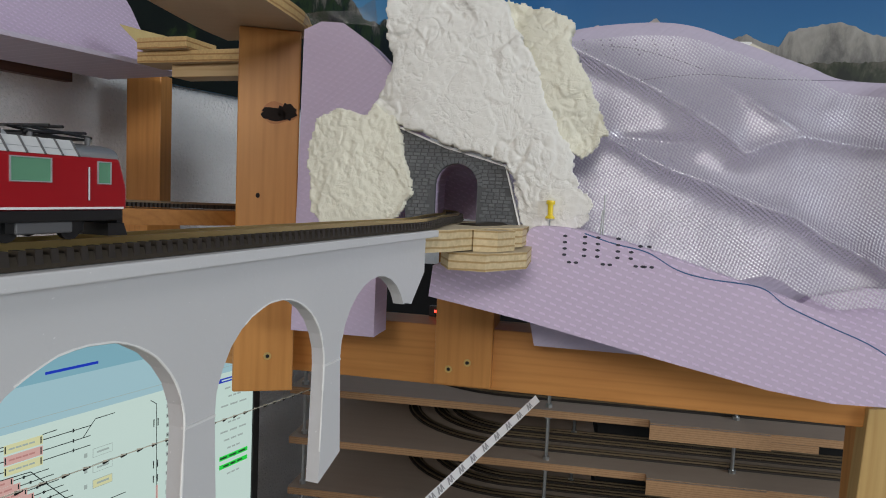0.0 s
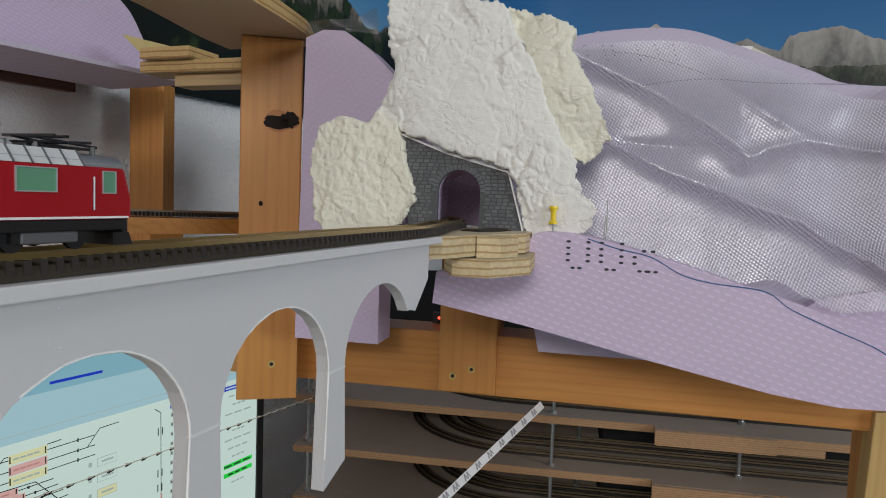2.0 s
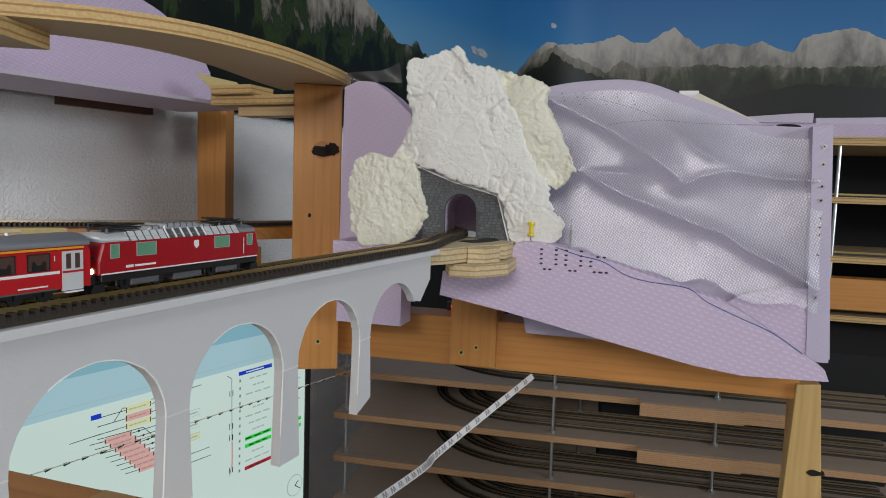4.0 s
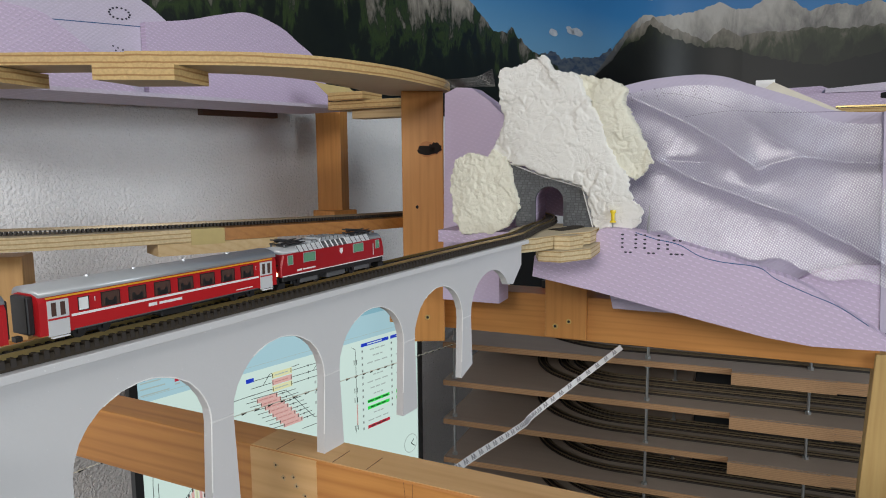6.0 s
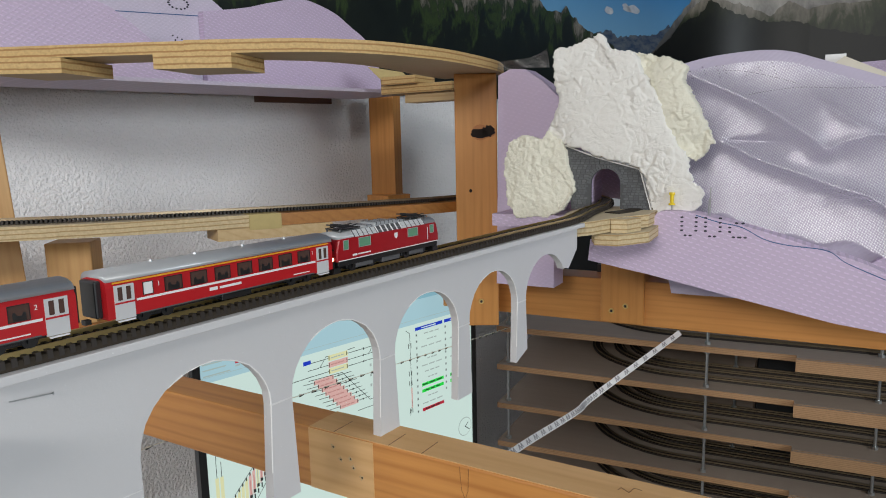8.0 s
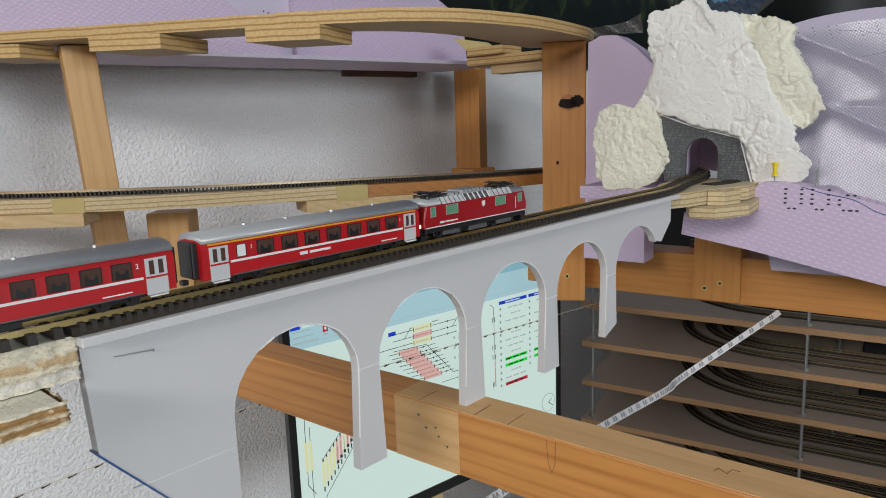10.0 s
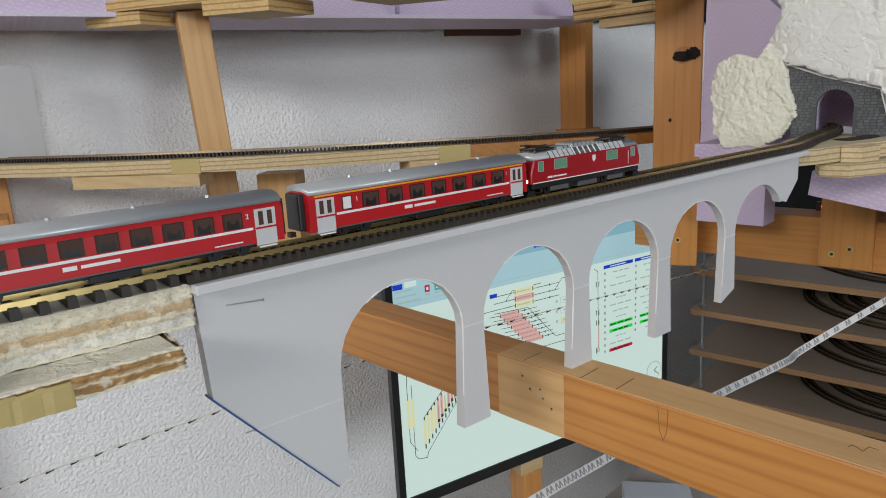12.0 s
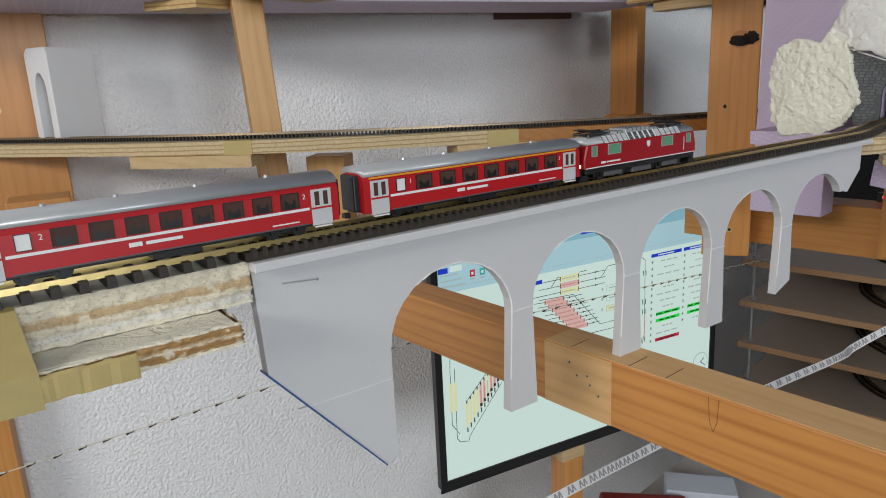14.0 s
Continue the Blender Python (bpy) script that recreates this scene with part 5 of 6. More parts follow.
stroke(0.030, 0.9370, 0.086, 0.9362)
stroke(-0.034, 0.9880, 0.010, 0.9862)
for z, key in ((0.9846, "page"), (0.9730, "page"), (0.9612, "yellow")):
    shown("value_rim", 0.0558, 0.0722, z - 0.0036, z + 0.0030, "grey", 0.0003)
    shown("value_field", 0.0562, 0.0718, z - 0.0032, z + 0.0026, key, 0.0005)
    shown("caption_bar", 0.0590, 0.0690, z - 0.0009, z + 0.0006, "grey", 0.0007)
    shown("tick_box", 0.0490, 0.0516, z - 0.0018, z + 0.0014, "grey")
# line down the middle
stroke(0.1064, 1.0111, 0.1120, 1.0070)
stroke(0.1120, 1.0070, 0.1132, 0.9200)
stroke(0.1132, 0.9200, 0.1100, 0.9060)
shown("siding_field", 0.1120, 0.1140, 0.915, 0.940, "pink", 0.0004)
for z in (0.992, 0.958, 0.946, 0.912):
    shown("marker", 0.1090, 0.1100, z - 0.003, z + 0.003, "ink", 0.0004)
    shown("marker", 0.1128, 0.1138, z - 0.003, z + 0.003, "ink", 0.0006)
# slanting yard at the lower corner
for k in range(10):
    x, z0, z1 = -0.1266 + 0.0042 * k, 0.8700 + 0.0044 * k, 0.8960 + 0.0040 * k
    b = bmesh.new()
    b.faces.new([b.verts.new(p) for p in ((x, -0.0003, z0), (x + 0.0032, -0.0003, z0 + 0.003), (x + 0.0032, -0.0003, z1 + 0.003), (x, -0.0003, z1))])
    part("siding_field", b, SCR["pink" if k in (4, 5, 7, 8, 9) else "yellow"], monitor)
    shown("marker", x + 0.0008, x + 0.0022, z0 - 0.0045, z0 + 0.0005, "ink", 0.0005)
    shown("marker", x + 0.0008, x + 0.0022, z1 + 0.0010, z1 + 0.0045, "ink", 0.0005)
    if k > 3:
        shown("caption_bar", x + 0.0010, x + 0.0020, z0 + 0.006, z1 - 0.004, "rose" if k in (4, 5, 7, 8, 9) else "grey", 0.0005)
        shown("marker", x + 0.0002, x + 0.0030, z0 + 0.002, z0 + 0.0055, "ink", 0.0006)
stroke(-0.1245, 0.9000, -0.0860, 0.9390)
stroke(-0.1226, 0.8605, -0.0824, 0.9095)
for x in (-0.1442, -0.1393):
    shown("siding_field", x, x + 0.0036, 0.8925, 0.9230, "yellow")
    stroke(x + 0.0018, 0.9230, x + 0.0018, 0.9380)
    stroke(x + 0.0018, 0.8925, x + 0.0018, 0.8780)
stroke(-0.1413, 0.9600, -0.1424, 0.9380)
stroke(-0.1424, 0.8780, -0.1345, 0.8660)
stroke(-0.1375, 0.8780, -0.1375, 0.8615)
stroke(-0.1375, 0.8615, -0.1340, 0.8569)
stroke(-0.1340, 0.8569, -0.1242, 0.8550)
stroke(-0.1242, 0.8550, -0.1226, 0.8605)
part("clock_face", rod((0.207, 0.0, 0.861), (0.207, -0.0004, 0.861), 0.0125, None, 24), SCR["grey"], monitor)
part("clock_plate", rod((0.207, -0.0003, 0.861), (0.207, -0.0006, 0.861), 0.0115, None, 24), SCR["page"], monitor)
for a, l in ((0.9, 0.007), (2.2, 0.010)):
    part("clock_hand", rod((0.207, -0.0008, 0.861), (0.207 + l * math.sin(a), -0.0008, 0.861 + l * math.cos(a)), 0.0005, None, 4), SCR["ink"], monitor)
part("foot_cap", box(-0.004, 0.028, 0.0015, 0.034, 0.789, 0.8055, bevel=0.001), PALE, monitor, "pale block on the wooden foot")
part("foot", box(0.0, 0.026, 0.002, 0.03, 0.0, 0.7888, bevel=0.002), PINE_UP, monitor, "wooden block under the monitor")

# ---- desk with clutter ----
desk = thing("desk", turned(-0.05, 0.80, -17.6), "grey desk under the layout", "desk")
part("top", box(-0.11, 0.35, -0.20, 0.30, 0.675, 0.70, bevel=0.002), TABLE, desk)
for x, y in ((-0.08, -0.17), (0.32, -0.17), (-0.08, 0.27), (0.32, 0.27)):
    part("leg", box(x - 0.02, x + 0.02, y - 0.02, y + 0.02, 0, 0.675), GREY, desk)
stapler = thing("stapler", turned(-0.155, 0.745, 20, 0.70), "dark red stapler on the desk", "stapler")
part("base", box(-0.05, 0.06, -0.012, 0.012, 0, 0.008, bevel=0.002), BLACK, stapler)
part("arm", box(-0.045, 0.055, -0.010, 0.010, 0.012, 0.030, bevel=0.005), RED_DARK, stapler)
carton = thing("small_carton", turned(-0.10, 0.80, 15, 0.70), "pale printed carton on the desk", "box")
part("body", box(-0.035, 0.045, -0.02, 0.02, 0, 0.03, bevel=0.001), plain("pale_carton", (0.55, 0.58, 0.66), 0.5), carton)
part("label_bar", box(-0.03, -0.008, -0.0206, -0.0199, 0.006, 0.02), WHITE, carton)

# ---- measuring tape ----
tape_line = smooth_line([Vector(p) for p in ((-0.19, 0.24, 0.955), (-0.117, 0.363, 0.971), (-0.076, 0.433, 0.977), (-0.021, 0.529, 0.984), (0.030, 0.617, 0.985), (0.047, 0.646, 0.990), (0.138, 0.746, 1.026))], 10)
rule = thing("paper_tape", Matrix(), "white printed paper tape hanging across the opening", "tape")
part("strip", ribbon(tape_line, [(-0.0020, -0.0020), (0.0020, 0.0020), (0.0018, 0.0023), (-0.0022, -0.0017)]), WHITE, rule)
for i in range(1, len(tape_line) - 1):
    p, d = tape_line[i], (tape_line[i + 1] - tape_line[i]).normalized()
    side = Vector((-d.y, d.x, 0)).normalized()
    n = Vector((side.x * -0.5, side.y * -0.5, 0.7)) * 0.0008
    up = side + Vector((0, 0, 1))
    b = bmesh.new()
    for u0, u1 in ((-0.0030, -0.0012), (0.0002, 0.0020)):
        q = [p + d * u + up * v + n for u, v in ((u0, -0.0015), (u0 + 0.0013, -0.0015), (u1 + 0.0013, 0.0015), (u1, 0.0015))]
        b.faces.new([b.verts.new(v) for v in q])
    for u0 in (-0.0010, 0.0022):
        q = [p + d * u + up * v + n * 1.02 for u, v in ((u0, 0.0015), (u0 + 0.0006, -0.0010), (u0 + 0.0016, -0.0015), (u0 + 0.0011, 0.0012))]
        b.faces.new([b.verts.new(v) for v in q])
    part("printed_mark", b, MARK_GREY, rule)

# ---- staging shelves with hidden tracks ----
# Darker than PLY: part of the shade between the shelves is in the colour.
SHELF_PLY = plywood("shade_toned_plywood", (0.43, 0.345, 0.28), (0.52, 0.31, 0.16), (0.36, 0.19, 0.085))


def loop_track(parent, r, cx, cy, z, x1):
    line = [Vector((x1 - (x1 - cx) * i / 12, cy - r, z)) for i in range(12)] + [Vector((cx - r * math.sin(math.pi * i / 24), cy - r * math.cos(math.pi * i / 24), z)) for i in range(25)] + [Vector((cx + (0.01 - cx) * i / 6, cy + r, z)) for i in range(1, 7)]
    part("track_bed", ribbon(line, [(-0.008, 0), (0.008, 0), (0.008, 0.0022), (-0.008, 0.0022)]), TIE, parent, "dark track bed")
    for s in (-1, 1):
        part("rail", ribbon(line, [(s * 0.0045 - 0.0006, 0.0022), (s * 0.0045 + 0.0006, 0.0022), (s * 0.0045 + 0.0006, 0.0042), (s * 0.0045 - 0.0006, 0.0042)]), OLD_RAIL, parent)


for k, z in enumerate((0.947, 0.886, 0.8235, 0.7605, 0.698)):
    s = thing("staging_shelf", STAGE @ Matrix.Translation((0, 0, z)), "plywood staging shelf with looping hidden tracks", "shelf", "staging shelves")
    part("panel", slab([(-0.352, 0.0), (0.062, 0.0), (0.062, -0.012), (0.40, -0.012), (0.40, 0.118), (0.012, 0.118), (0.012, 0.40), (-0.352, 0.40)], -0.0085, 0.0), SHELF_PLY, s)
    part("front_strip", box(0.061, 0.184, -0.016, -0.0125, -0.017, -0.0005), SHELF_PLY, s)
    part("lower_strip", box(0.10, 0.232, -0.012, 0.02, -0.0165, -0.0088), SHELF_PLY, s)
    for r in (0.085, 0.11, 0.145):
        loop_track(s, r, -0.09, 0.19, 0.0002, 0.38)
    for x, y in ((-0.047, 0.012), (-0.014, 0.11), (-0.338, 0.014), (0.159, 0.03)):
        part("nut", rod((x, y, 0.0), (x, y, 0.004), 0.0042, None, 6), STEEL, s)
        part("nut", rod((x, y, -0.0125), (x, y, -0.0086), 0.0042, None, 6), STEEL, s)
for x, y in ((-0.047, 0.012), (-0.014, 0.11), (-0.338, 0.014), (0.159, 0.03)):
    solid("threaded_rod", rod((x, y, 0.40), (x, y, 1.02), 0.0021, None, 10), STEEL, STAGE, "zinc threaded rod through the staging shelves", "threaded rod", "threaded rods")
# Added black sheet and panel: the shelves' unlit depth put in as colour.
solid("void_sheet", box(0.016, 0.395, 0.121, 0.126, 0.42, 1.0, bevel=0.001), VOID, STAGE, "added black sheet for the dark void behind the short shelves", "sheet")
solid("void_panel", box(-0.36, 0.8, 0.41, 0.42, 0.40, 1.06), VOID, STAGE, "added black panel for the dark void behind the staging shelves", "panel")

# ---- shelving beyond the corner ----
RSH = turned(0.66, 1.18, -17.6)
for z in (1.304, 1.212, 1.117, 1.022, 0.929, 0.835, 0.74):
    s = thing("rear_shelf", RSH @ Matrix.Translation((0, 0, z)), "plywood shelf in the rear rack", "shelf", "rear shelves")
    part("panel", box(-0.12, 0.9, 0, 0.3, -0.010, 0.0), PLY, s)
    part("track_bed", box(-0.12, 0.9, 0.03, 0.05, 0.0002, 0.003), TIE, s)
    part("rail", box(-0.12, 0.9, 0.036, 0.0375, 0.003, 0.006), RAIL, s)
for x in (0.035, 0.42):
    solid("threaded_rod", rod((x, 0.012, 0.5), (x, 0.012, 1.304), 0.0028, None, 10), STEEL, RSH, "zinc threaded rod of the rear rack", "threaded rod", "threaded rods")
beam("rear_beam", RSH, -0.12, 0.9, -0.02, 0.02, 1.034, 1.084, PINE, "pine beam across the rear rack", "wooden beam")
# Added black panel in place of the dark depth behind the rack.
solid("void_panel", box(-0.2, 0.95, 0.31, 0.32, 0.4, 1.31), VOID, RSH, "added black panel for the dark void behind the rear rack", "panel")
REAR = RSH @ Matrix.Translation((0, 0.05, 0))
stack = foam("violet foam slab lying on the rear rack with a painted dark hole", [(-0.22, 1.3045), (0.43, 1.3045), (0.43, 1.3325), (-0.14, 1.3325), (-0.20, 1.329)], REAR, 0.08)
# No hole is cut: a flat black oval gives its shade.
hole_shade = prism([(-0.0375 + 0.0195 * math.cos(a) * (1 + 0.12 * math.cos(3 * a)), 1.3255 + 0.0055 * math.copysign(abs(math.sin(a)) ** 0.6, math.sin(a))) for a in [i * math.tau / 20 for i in range(20)]], -0.0006, 0.002)
part("hole_shade", hole_shade, VOID, stack, "flat black oval for the shade in a hole")
# FOAM_PALE here puts the light falling on the upper slab into its colour.
foam("violet foam slab on the stack, coloured pale for light from above", [(-0.136, 1.3328), (0.0, 1.3328), (0.0, 1.349), (-0.03, 1.348), (-0.136, 1.3395)], REAR @ Matrix.Translation((0, -0.004, 0)), 0.06, FOAM_PALE)
foam("violet foam offcut behind the stacked slabs", [(-0.24, 1.3045), (-0.125, 1.3045), (-0.110, 1.340), (-0.135, 1.352), (-0.20, 1.350), (-0.23, 1.340)], REAR @ Matrix.Translation((0, 0.085, 0)), 0.03)
foam("pale foam offcut at the end of the stacked slabs", [(0.006, 1.3328), (0.2, 1.3328), (0.2, 1.345), (0.006, 1.3415)], REAR @ Matrix.Translation((0, 0.004, 0)), 0.05, FOAM_PALE)
HILL_BACK = turned(0.15, 0.690, -17.6) @ Matrix.Translation((0, 0.031, 0))
solid("wooden_slat", prism([(0.098, 1.2905), (0.106, 1.2965), (0.166, 1.2668), (0.160, 1.2640)], 0, 0.008), PLASTER, HILL_BACK, "pale wooden slat lying on the rear hill", "slat")
solid("white_block", box(0.091, 0.1075, 0.009, 0.022, 1.265, 1.2995), WHITE, HILL_BACK, "small white block on the rear hill", "block")

# status lights behind the crossbeam
for x, z, c, nm in ((-0.008, 1.083, (1.0, 0.05, 0.03), "red"), (0.052, 1.092, (0.05, 0.15, 1.0), "blue")):
    d = thing("status_lamp", CROSS @ Matrix.Translation((x, 0.035, z)), "small lit " + nm + " status lamp behind the beam", "lamp", "status lamps")
    part("stem", rod((0, 0, -0.0055), (0, 0, -0.0008), 0.0006, None, 8), BLACK, d)
    part("bulb", rod((0, 0, -0.0008), (0, 0, 0.0011), 0.0009, None, 10), glow(nm + "_led", c, 5), d)
    part("socket", box(-0.006, 0.006, 0.002, 0.008, -0.0055, 0.004), BLACK, d)


# ---- train ----
RAIL_TOP = 1.1718
CAR_W = 0.0150


def body_shell(x0, x1, z0, z1, w, bm=None, crown=0.0032):
    """A car body with rounded shoulders, along x."""
    h = w / 2
    sec = [(-h, z0), (-h, z1 - 0.003), (-h + 0.0012, z1 - 0.0008), (-h + 0.004, z1), (h - 0.004, z1), (h - 0.0012, z1 - 0.0008), (h, z1 - 0.003), (h, z0)]
    b = bmesh.new()
    a = [b.verts.new((x0, y, z)) for y, z in sec]
    c = [b.verts.new((x1, y, z)) for y, z in sec]
    for i in range(len(sec)):
        j = (i + 1) % len(sec)
        b.faces.new((a[i], a[j], c[j], c[i]))
    b.faces.new(a[::-1])
    b.faces.new(c)
    return joined(b, bm)


def roof_shell(x0, x1, z0, w, rise, bm=None):
    h = w / 2
    sec = [(-h - 0.0002, z0)] + [(-h * math.cos(math.pi * i / 10), z0 + rise * math.sin(math.pi * i / 10) ** 0.7) for i in range(1, 10)] + [(h + 0.0002, z0)]
    b = bmesh.new()
    a = [b.verts.new((x0, y, z)) for y, z in sec]
    c = [b.verts.new((x1, y, z)) for y, z in sec]
    for i in range(len(sec)):
        j = (i + 1) % len(sec)
        b.faces.new((a[i], a[j], c[j], c[i]))
    b.faces.new(a[::-1])
    b.faces.new(c)
    return joined(b, bm)


def bogie(parent, x, length=0.014):
    f = part("bogie", box(x - length / 2, x + length / 2, -0.0052, 0.0052, 0.0012, 0.0034, bevel=0.0004), BLACK, parent)
    for dx in (-length * 0.32, length * 0.32):
        for s in (-1, 1):
            part("wheel", rod((x + dx, s * 0.0046, 0.0026), (x + dx, s * 0.0056, 0.0026), 0.0026, None, 14), BLACK, f)
            part("axle_box", box(x + dx - 0.001, x + dx + 0.001, s * 0.0056, s * 0.0066, 0.0016, 0.0034), BLACK, f)


def glass(parent, x0, x1, z0, z1, s, name="window", mat=None, frame=None):
    y = s * CAR_W / 2
    ob = part(name, box(x0, x1, y - s * 0.0006, y + s * 0.0001, z0, z1, bevel=0.0), mat or GLASS_DARK, parent)
    rim = bmesh.new()
    for a0, a1, b0, b1 in ((x0 - 0.0002, x1 + 0.0002, z1, z1 + 0.0002), (x0 - 0.0002, x1 + 0.0002, z0 - 0.0002, z0), (x0 - 0.0002, x0, z0, z1), (x1, x1 + 0.0002, z0, z1)):
        box(a0, a1, y - s * 0.0003, y + s * 0.0003, b0, b1, rim)
    part("window_frame", rim, frame or BLACK, ob)
    return ob


def marking(parent, text, x, z, size, s, mat):
    c = bpy.data.curves.new("class_figure", "FONT")
    c.body, c.size, c.extrude, c.align_x = text, size, 0.00004, "CENTER"
    c.materials.append(mat)
    ob = new("class_figure", c)
    ob.parent = parent
    ob.matrix_basis = Matrix.Translation((x, s * (CAR_W / 2 + 0.0001), z)) @ Matrix.Rotation(radians(90), 4, "X") if s < 0 else Matrix.Translation((x, s * (CAR_W / 2 + 0.0001), z)) @ Matrix.Rotation(radians(180), 4, "Z") @ Matrix.Rotation(radians(90), 4, "X")
    return ob


def coach(label, s0, first=False):
    L, zf, zr = 0.1055, 0.0034, 0.0158
    t = thing("railway_coach", BRIDGE @ Matrix.Translation((s0, 0.0045, RAIL_TOP)), label, "railway coach", "train")
    part("body", body_shell(0.0012, L - 0.0012, zf, zr + 0.0012, CAR_W), RED, t)
    part("roof", roof_shell(0.0010, L - 0.0010, zr, CAR_W + 0.0002, 0.0033), SILVER, t, "ribbed silver roof", True)
    part("underframe", box(0.006, L - 0.006, -0.0058, 0.0058, 0.0022, zf, bevel=0.0003), BLACK, t)
    for x in (0.022, 0.040, 0.062, 0.084):
        part("roof_vent", rod((x, 0.0, zr + 0.0030), (x, 0.0, zr + 0.0040), 0.0008, None, 10, 0.0006), SILVER, t)
    part("sill_line", box(0.012, L - 0.012, -CAR_W / 2 - 0.0001, CAR_W / 2 + 0.0001, zf, zf + 0.0004), GREY, t)
    part("equipment_box", box(0.046, 0.060, -0.0064, 0.0064, 0.0008, 0.0030, bevel=0.0003), BLACK, t)
    for x in (0.019, L - 0.019):
        bogie(t, x)
    for x0, x1 in ((-0.0014, 0.0012), (L - 0.0012, L + 0.0014)):
        part("bellows", box(x0, x1, -0.0046, 0.0046, zf + 0.0004, zr + 0.0004, bevel=0.0006), BLACK, t)
        part("end_rim", body_shell(x0 + (0.0022 if x0 < 0.05 else -0.0008), x0 + (0.0034 if x0 < 0.05 else 0.0004), zf, zr + 0.001, CAR_W + 0.0002), RED, t)
    part("coupling", box(-0.0035, -0.0014, -0.0012, 0.0012, 0.0018, 0.0034), BLACK, t)
    for s in (-1, 1):
        y0, y1 = sorted((s * CAR_W / 2, s * (CAR_W / 2 + 0.00012)))
        part("white_stripe", box(0.0112, L - 0.0112, y0, y1, 0.0080, 0.0088), WHITE, t)
        if first:
            part("yellow_stripe", box(0.0030, L - 0.0030, y0, y1, 0.0149, 0.0155), STRIPE, t)
        for d0 in (0.0034, L - 0.0104):
            door = part("door", box(d0, d0 + 0.0070, min(s * CAR_W / 2 - s * 0.0004, s * (CAR_W / 2 + 0.00022)), max(s * CAR_W / 2 - s * 0.0004, s * (CAR_W / 2 + 0.00022)), zf - 0.0006, 0.0143), DOOR_GREY, t, "pale grey folding door")
            for k in (0, 1):
                x = d0 + 0.0012 + 0.0030 * k
                part("door_pane", box(x, x + 0.0016, *sorted((s * (CAR_W / 2 + 0.0002), s * (CAR_W / 2 + 0.0003))), 0.0092, 0.0136), GLASS_DARK, door)
            part("door_band", box(d0, d0 + 0.0070, *sorted((s * (CAR_W / 2 + 0.0002), s * (CAR_W / 2 + 0.0003))), 0.0080, 0.0086), RED, door)
            part("step", box(d0 + 0.0006, d0 + 0.0064, *sorted((s * CAR_W / 2, s * (CAR_W / 2 + 0.001))), zf - 0.0012, zf - 0.0008), WHITE, t)
        n, w, gap = (7, 0.0066, 0.0104) if first else (8, 0.0058, 0.0090)
        glass(t, 0.0138, 0.0172, 0.0096, 0.0137, s, mat=WHITE)
        for k in range(n):
            x = 0.0220 + k * gap
            w_ob = glass(t, x, x + w, 0.0094, 0.0140, s)
            ys = sorted((s * (CAR_W / 2 + 0.0001), s * (CAR_W / 2 + 0.00016)))
            part("seat_back", prism([(x + w * 0.18, 0.0094), (x + w * 0.18, 0.0118), (x + w * 0.30, 0.0122), (x + w * 0.40, 0.0110), (x + w * 0.62, 0.0109), (x + w * 0.74, 0.0120), (x + w * 0.84, 0.0116), (x + w * 0.84, 0.0094)], *ys), BLACK, w_ob)
        marking(t, "1" if first else "2", 0.0196, 0.0117, 0.0022, s, WHITE)
        marking(t, "1" if first else "2", L - 0.0128, 0.0117, 0.0022, s, WHITE)
        part("lettering_bar", box(0.040, 0.0435, y0, y1, 0.0058, 0.0070), WHITE, t)
        part("lettering_bar", box(0.0445, 0.0545, y0, y1, 0.0059, 0.0068), WHITE, t)
        part("lettering_bar", box(L - 0.024, L - 0.015, y0, y1, 0.0046, 0.0050), WHITE, t)
    return t


coach("red first class coach with a yellow stripe and silver roof", -0.0795, True)
coach("red second class coach with a white stripe and silver roof", -0.1931)
coach("red second class coach with a white stripe and silver roof", -0.3067)


def control_car(s0):
    L, zf, zr = 0.108, 0.0032, 0.0156
    t = thing("control_car", BRIDGE @ Matrix.Translation((s0, 0.0045, RAIL_TOP)), "bright red driving trailer with blue seats", "railway coach", "train")
    part("body", body_shell(0.0, L, zf, zr + 0.001, CAR_W), RED_BRIGHT, t)
    part("roof", roof_shell(0.001, L - 0.0005, zr, CAR_W + 0.0002, 0.0038), SILVER, t, "pale grey roof", True)
    for x in (0.02, L - 0.02):
        bogie(t, x)
    part("underframe", box(0.006, L - 0.006, -0.0058, 0.0058, 0.002, zf), BLACK, t)
    for s in (-1, 1):
        for x, w in ((0.012, 0.005), (0.026, 0.005), (0.036, 0.0018), (0.041, 0.0018), (0.050, 0.0062), (0.059, 0.0062), (0.068, 0.0062), (0.080, 0.0058), (0.089, 0.0058)):
            glass(t, x, x + w, 0.0086, 0.0140, s, frame=RED_BRIGHT)
            if w > 0.006:
                part("seat", box(x + 0.0006, x + w - 0.0006, *sorted((s * (CAR_W / 2 + 0.0001), s * (CAR_W / 2 + 0.0002))), 0.0086, 0.0106), BLUE_SEAT, t)
    for y in (-0.0036, 0.0004):
        part("front_window", box(-0.0002, 0.0004, y, y + 0.0034, 0.0088, 0.0136), BLUE_SEAT, t)
    return t


control_car(-0.4235)


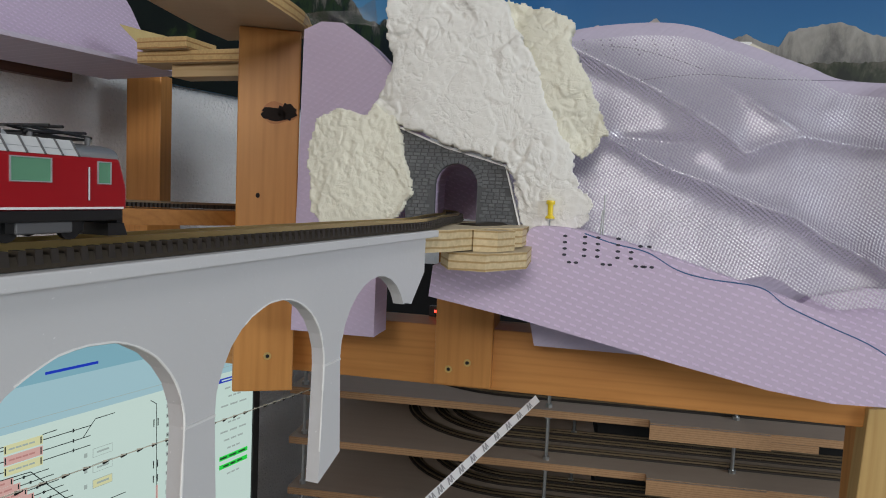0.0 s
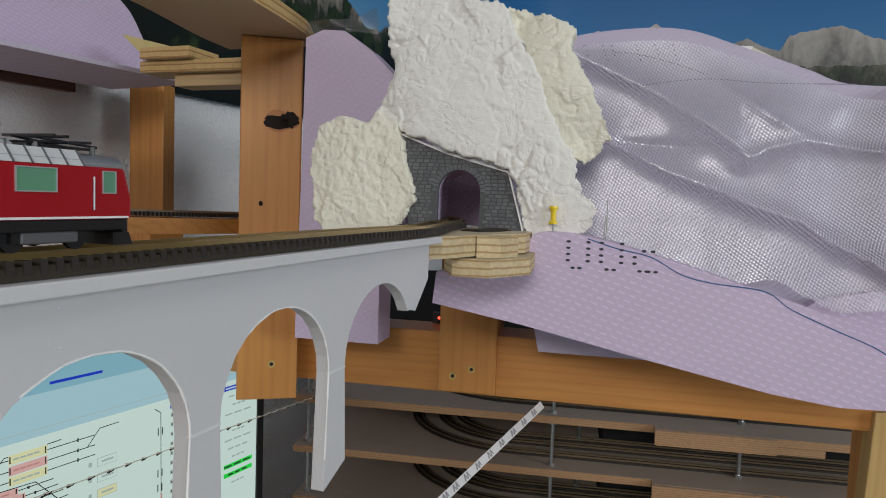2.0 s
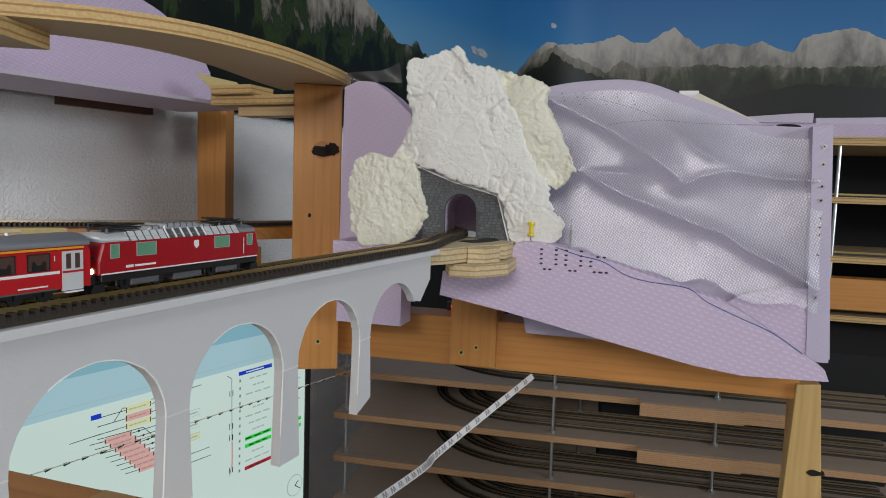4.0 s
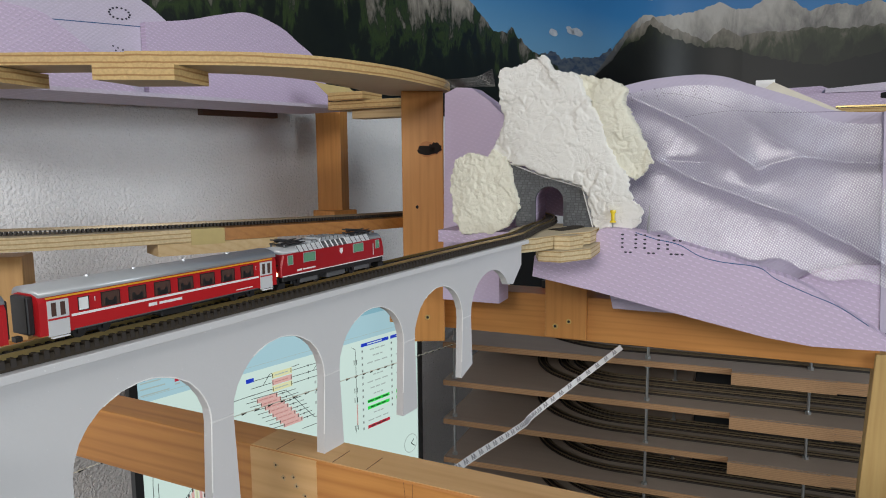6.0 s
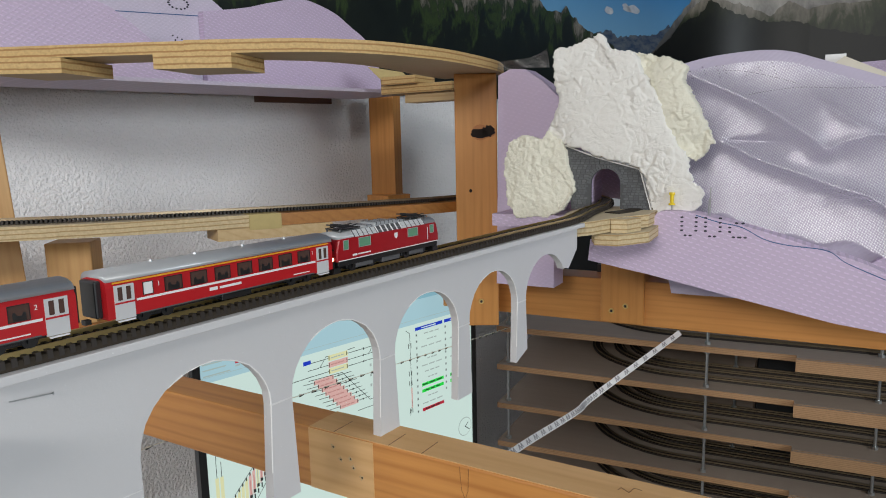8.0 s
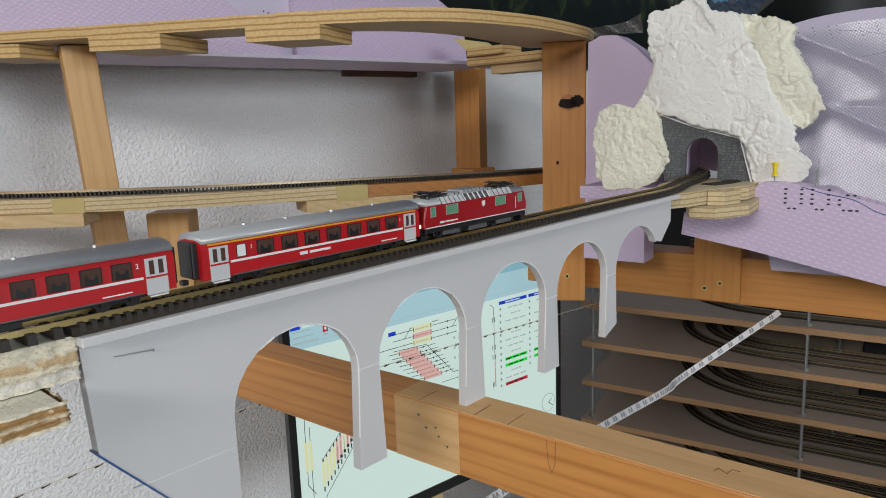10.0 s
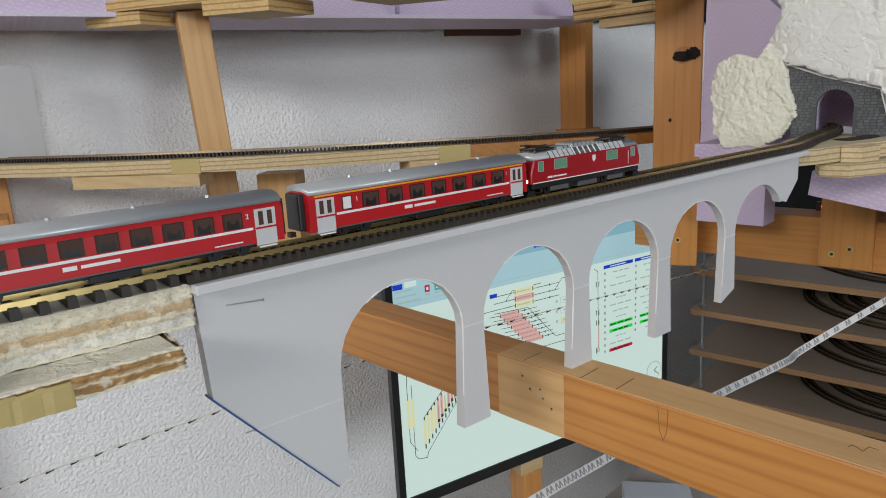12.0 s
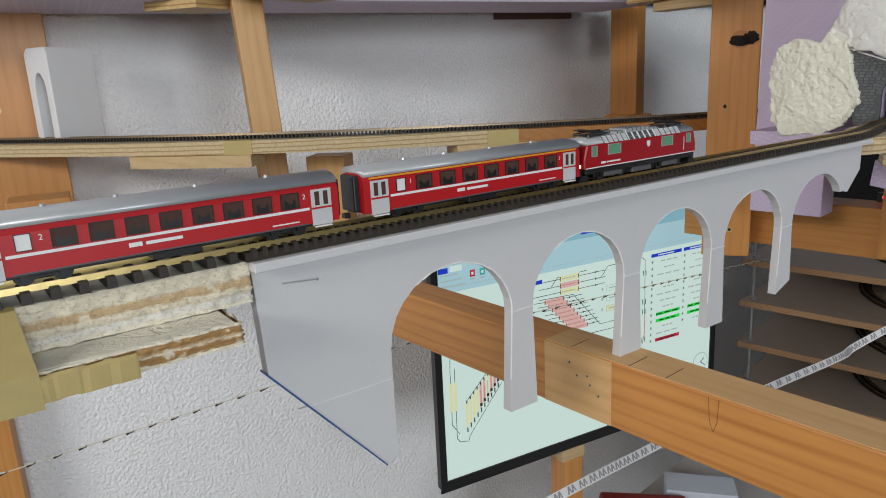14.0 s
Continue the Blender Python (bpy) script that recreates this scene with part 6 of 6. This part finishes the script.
def locomotive(s0):
    L, zf, zr = 0.0785, 0.0054, 0.0162
    t = thing("electric_locomotive", BRIDGE @ Matrix.Translation((s0, 0.0045, RAIL_TOP)) @ Matrix.Diagonal((1.0, 1.03, 1.06, 1)), "red electric locomotive with silver roof and folded pantographs", "locomotive", "train")
    b = prism([(0.0, zf), (0.0, 0.0095), (0.0019, zr - 0.0011), (L - 0.0019, zr - 0.0011), (L, 0.0095), (L, zf)], -CAR_W / 2, CAR_W / 2, bevel=0.0006)
    part("body", b, RED_LOCO, t)
    part("roof", roof_shell(0.0018, L - 0.0018, zr - 0.0012, CAR_W - 0.0012, 0.0026), SILVER, t, "silver roof", True)
    for x0, x1, top in ((0.0225, 0.0290, 0.0026), (0.0295, 0.0470, 0.0032), (0.0475, 0.0545, 0.0024)):
        h = part("roof_hood", prism([(x0, zr + 0.0010), (x0 + 0.0006, zr + top - 0.0004), (x0 + 0.0012, zr + top), (x1 - 0.0012, zr + top), (x1 - 0.0006, zr + top - 0.0004), (x1, zr + 0.0010)], -0.0046, 0.0046, bevel=0.0004), SILVER, t)
        for k in range(int((x1 - x0) / 0.0030)):
            part("rib", box(x0 + 0.0018 + k * 0.0030, x0 + 0.0022 + k * 0.0030, -0.0047, 0.0047, zr + top - 0.0012, zr + top + 0.00015), GREY, h)
    for s in (-1, 1):
        # bright louvred panels along the shoulder of the roof
        for k, (x0, x1, mat) in enumerate(((0.0125, 0.0285, PANEL_SILVER), (0.0290, 0.0475, GREY), (0.0480, 0.0665, PANEL_SILVER))):
            y0, y1 = s * (CAR_W / 2 - 0.0001), s * (CAR_W / 2 - 0.0022)
            b = bmesh.new()
            low, high = zr - 0.0012, zr + 0.0016
            q = [b.verts.new(v) for v in ((x0, y0, low), (x1, y0, low), (x1, y1, high), (x0, y1, high), (x0, y0 - s * 0.0006, low), (x1, y0 - s * 0.0006, low), (x1, y1 - s * 0.0006, high - 0.0004), (x0, y1 - s * 0.0006, high - 0.0004))]
            for f in ((0, 1, 2, 3), (7, 6, 5, 4), (0, 4, 5, 1), (1, 5, 6, 2), (2, 6, 7, 3), (3, 7, 4, 0)):
                b.faces.new([q[v] for v in f])
            p = part("shoulder_panel", b, mat, t, "bright silver shoulder panel" if mat is PANEL_SILVER else "dark ventilation grille")
            n = int((x1 - x0) / 0.0031)
            for m in range(n + 1):
                x = x0 + (x1 - x0) * m / n
                part("louvre" if mat is GREY else "seam", rod((x, y0 + s * 0.0001, low), (x, y1 + s * 0.0001, high), 0.00045 if mat is GREY else 0.00022, None, 5), PANEL_SILVER if mat is GREY else GREY, p)
    part("underframe", box(0.001, L - 0.001, -0.0074, 0.0074, 0.0034, zf, bevel=0.0003), BLACK, t)
    part("white_line", box(0.001, L - 0.001, -CAR_W / 2 - 0.0001, CAR_W / 2 + 0.0001, zf + 0.0002, zf + 0.0006), WHITE, t)
    for x in (0.019, L - 0.019):
        bogie(t, x, 0.021)
        part("spring_box", box(x - 0.006, x + 0.006, -0.0070, 0.0070, 0.0014, 0.0034, bevel=0.0003), GREY, t)
    part("battery_box", box(L / 2 - 0.007, L / 2 + 0.007, -0.0066, 0.0066, 0.0010, 0.0032, bevel=0.0003), GREY, t)
    for x, s in ((0.0006, 1), (L - 0.0006, -1)):
        for y in (-0.0048, 0.0048):
            part("headlight", rod((x, y, 0.0066), (x - 0.0010 * s, y, 0.0066), 0.0008, None, 10), LAMP_LIT if s > 0 else WHITE, t)
        part("buffer_beam", box(*sorted((x, x - 0.0016 * s)), -0.0055, 0.0055, 0.0026, zf), BLACK, t)
        part("snow_plough", prism([(x - 0.0022 * s, 0.0004), (x + 0.003 * s, 0.0004), (x + 0.003 * s, 0.0028), (x - 0.0012 * s, 0.0028)], -0.0062, 0.0062), BLACK, t)
        part("coupling_hook", box(*sorted((x - 0.0016 * s, x - 0.0040 * s)), -0.0010, 0.0010, 0.0026, 0.0040), BLACK, t)
        for y in (-0.0056, 0.0008):
            part("cab_window", prism([(x + 0.0002 * s, 0.0102), (x + 0.0018 * s, 0.0148), (x + 0.0014 * s, 0.0148), (x - 0.0004 * s, 0.0102)], y, y + 0.0048), GLASS_DARK, t)
    for s in (-1, 1):
        for x, w in ((0.0046, 0.0030), (0.0150, 0.0080), (0.0520, 0.0080), (L - 0.0076, 0.0030)):
            glass(t, x, x + w, 0.0104, 0.0142, s, mat=GREEN_GLASS, frame=SILVER)
        y0, y1 = sorted((s * CAR_W / 2, s * (CAR_W / 2 + 0.0001)))
        part("lettering_bar", box(0.0105, 0.0135, y0, y1, 0.0070, 0.0078), WHITE, t)
        part("lettering_bar", box(0.0142, 0.0230, y0, y1, 0.0071, 0.0077), WHITE, t)
        part("crest", prism([(0.0412, 0.0136), (0.0436, 0.0136), (0.0436, 0.0118), (0.0424, 0.0108), (0.0412, 0.0118)], y0, y1), WHITE, t)
        part("door_handle", rod((L - 0.0100, s * (CAR_W / 2 + 0.0003), 0.0072), (L - 0.0100, s * (CAR_W / 2 + 0.0003), 0.0132), 0.0002, None, 5), SILVER, t)
    for x in (0.0045, L - 0.0215):
        p = part("pantograph", box(x + 0.001, x + 0.016, -0.0032, 0.0032, zr + 0.0019, zr + 0.0023), BLACK, t, "folded black pantograph")
        for y in (-0.0038, 0.0038):
            part("arm", rod((x + 0.001, y, zr + 0.0025), (x + 0.0165, y * 0.5, zr + 0.0034), 0.00026, None, 6), BLACK, p)
            part("arm", rod((x + 0.016, y, zr + 0.0025), (x + 0.002, y * 0.5, zr + 0.0036), 0.00026, None, 6), BLACK, p)
            for dx in (0.002, 0.015):
                part("insulator", rod((x + dx, y, zr + 0.0010), (x + dx, y, zr + 0.0025), 0.0005, None, 8), GREY, p)
        for dx in (0.004, 0.0070):
            part("collector_bow", rod((x + dx, -0.0062, zr + 0.0038), (x + dx, 0.0062, zr + 0.0038), 0.00028, None, 6), BLACK, p)
    return t


locomotive(0.0280)
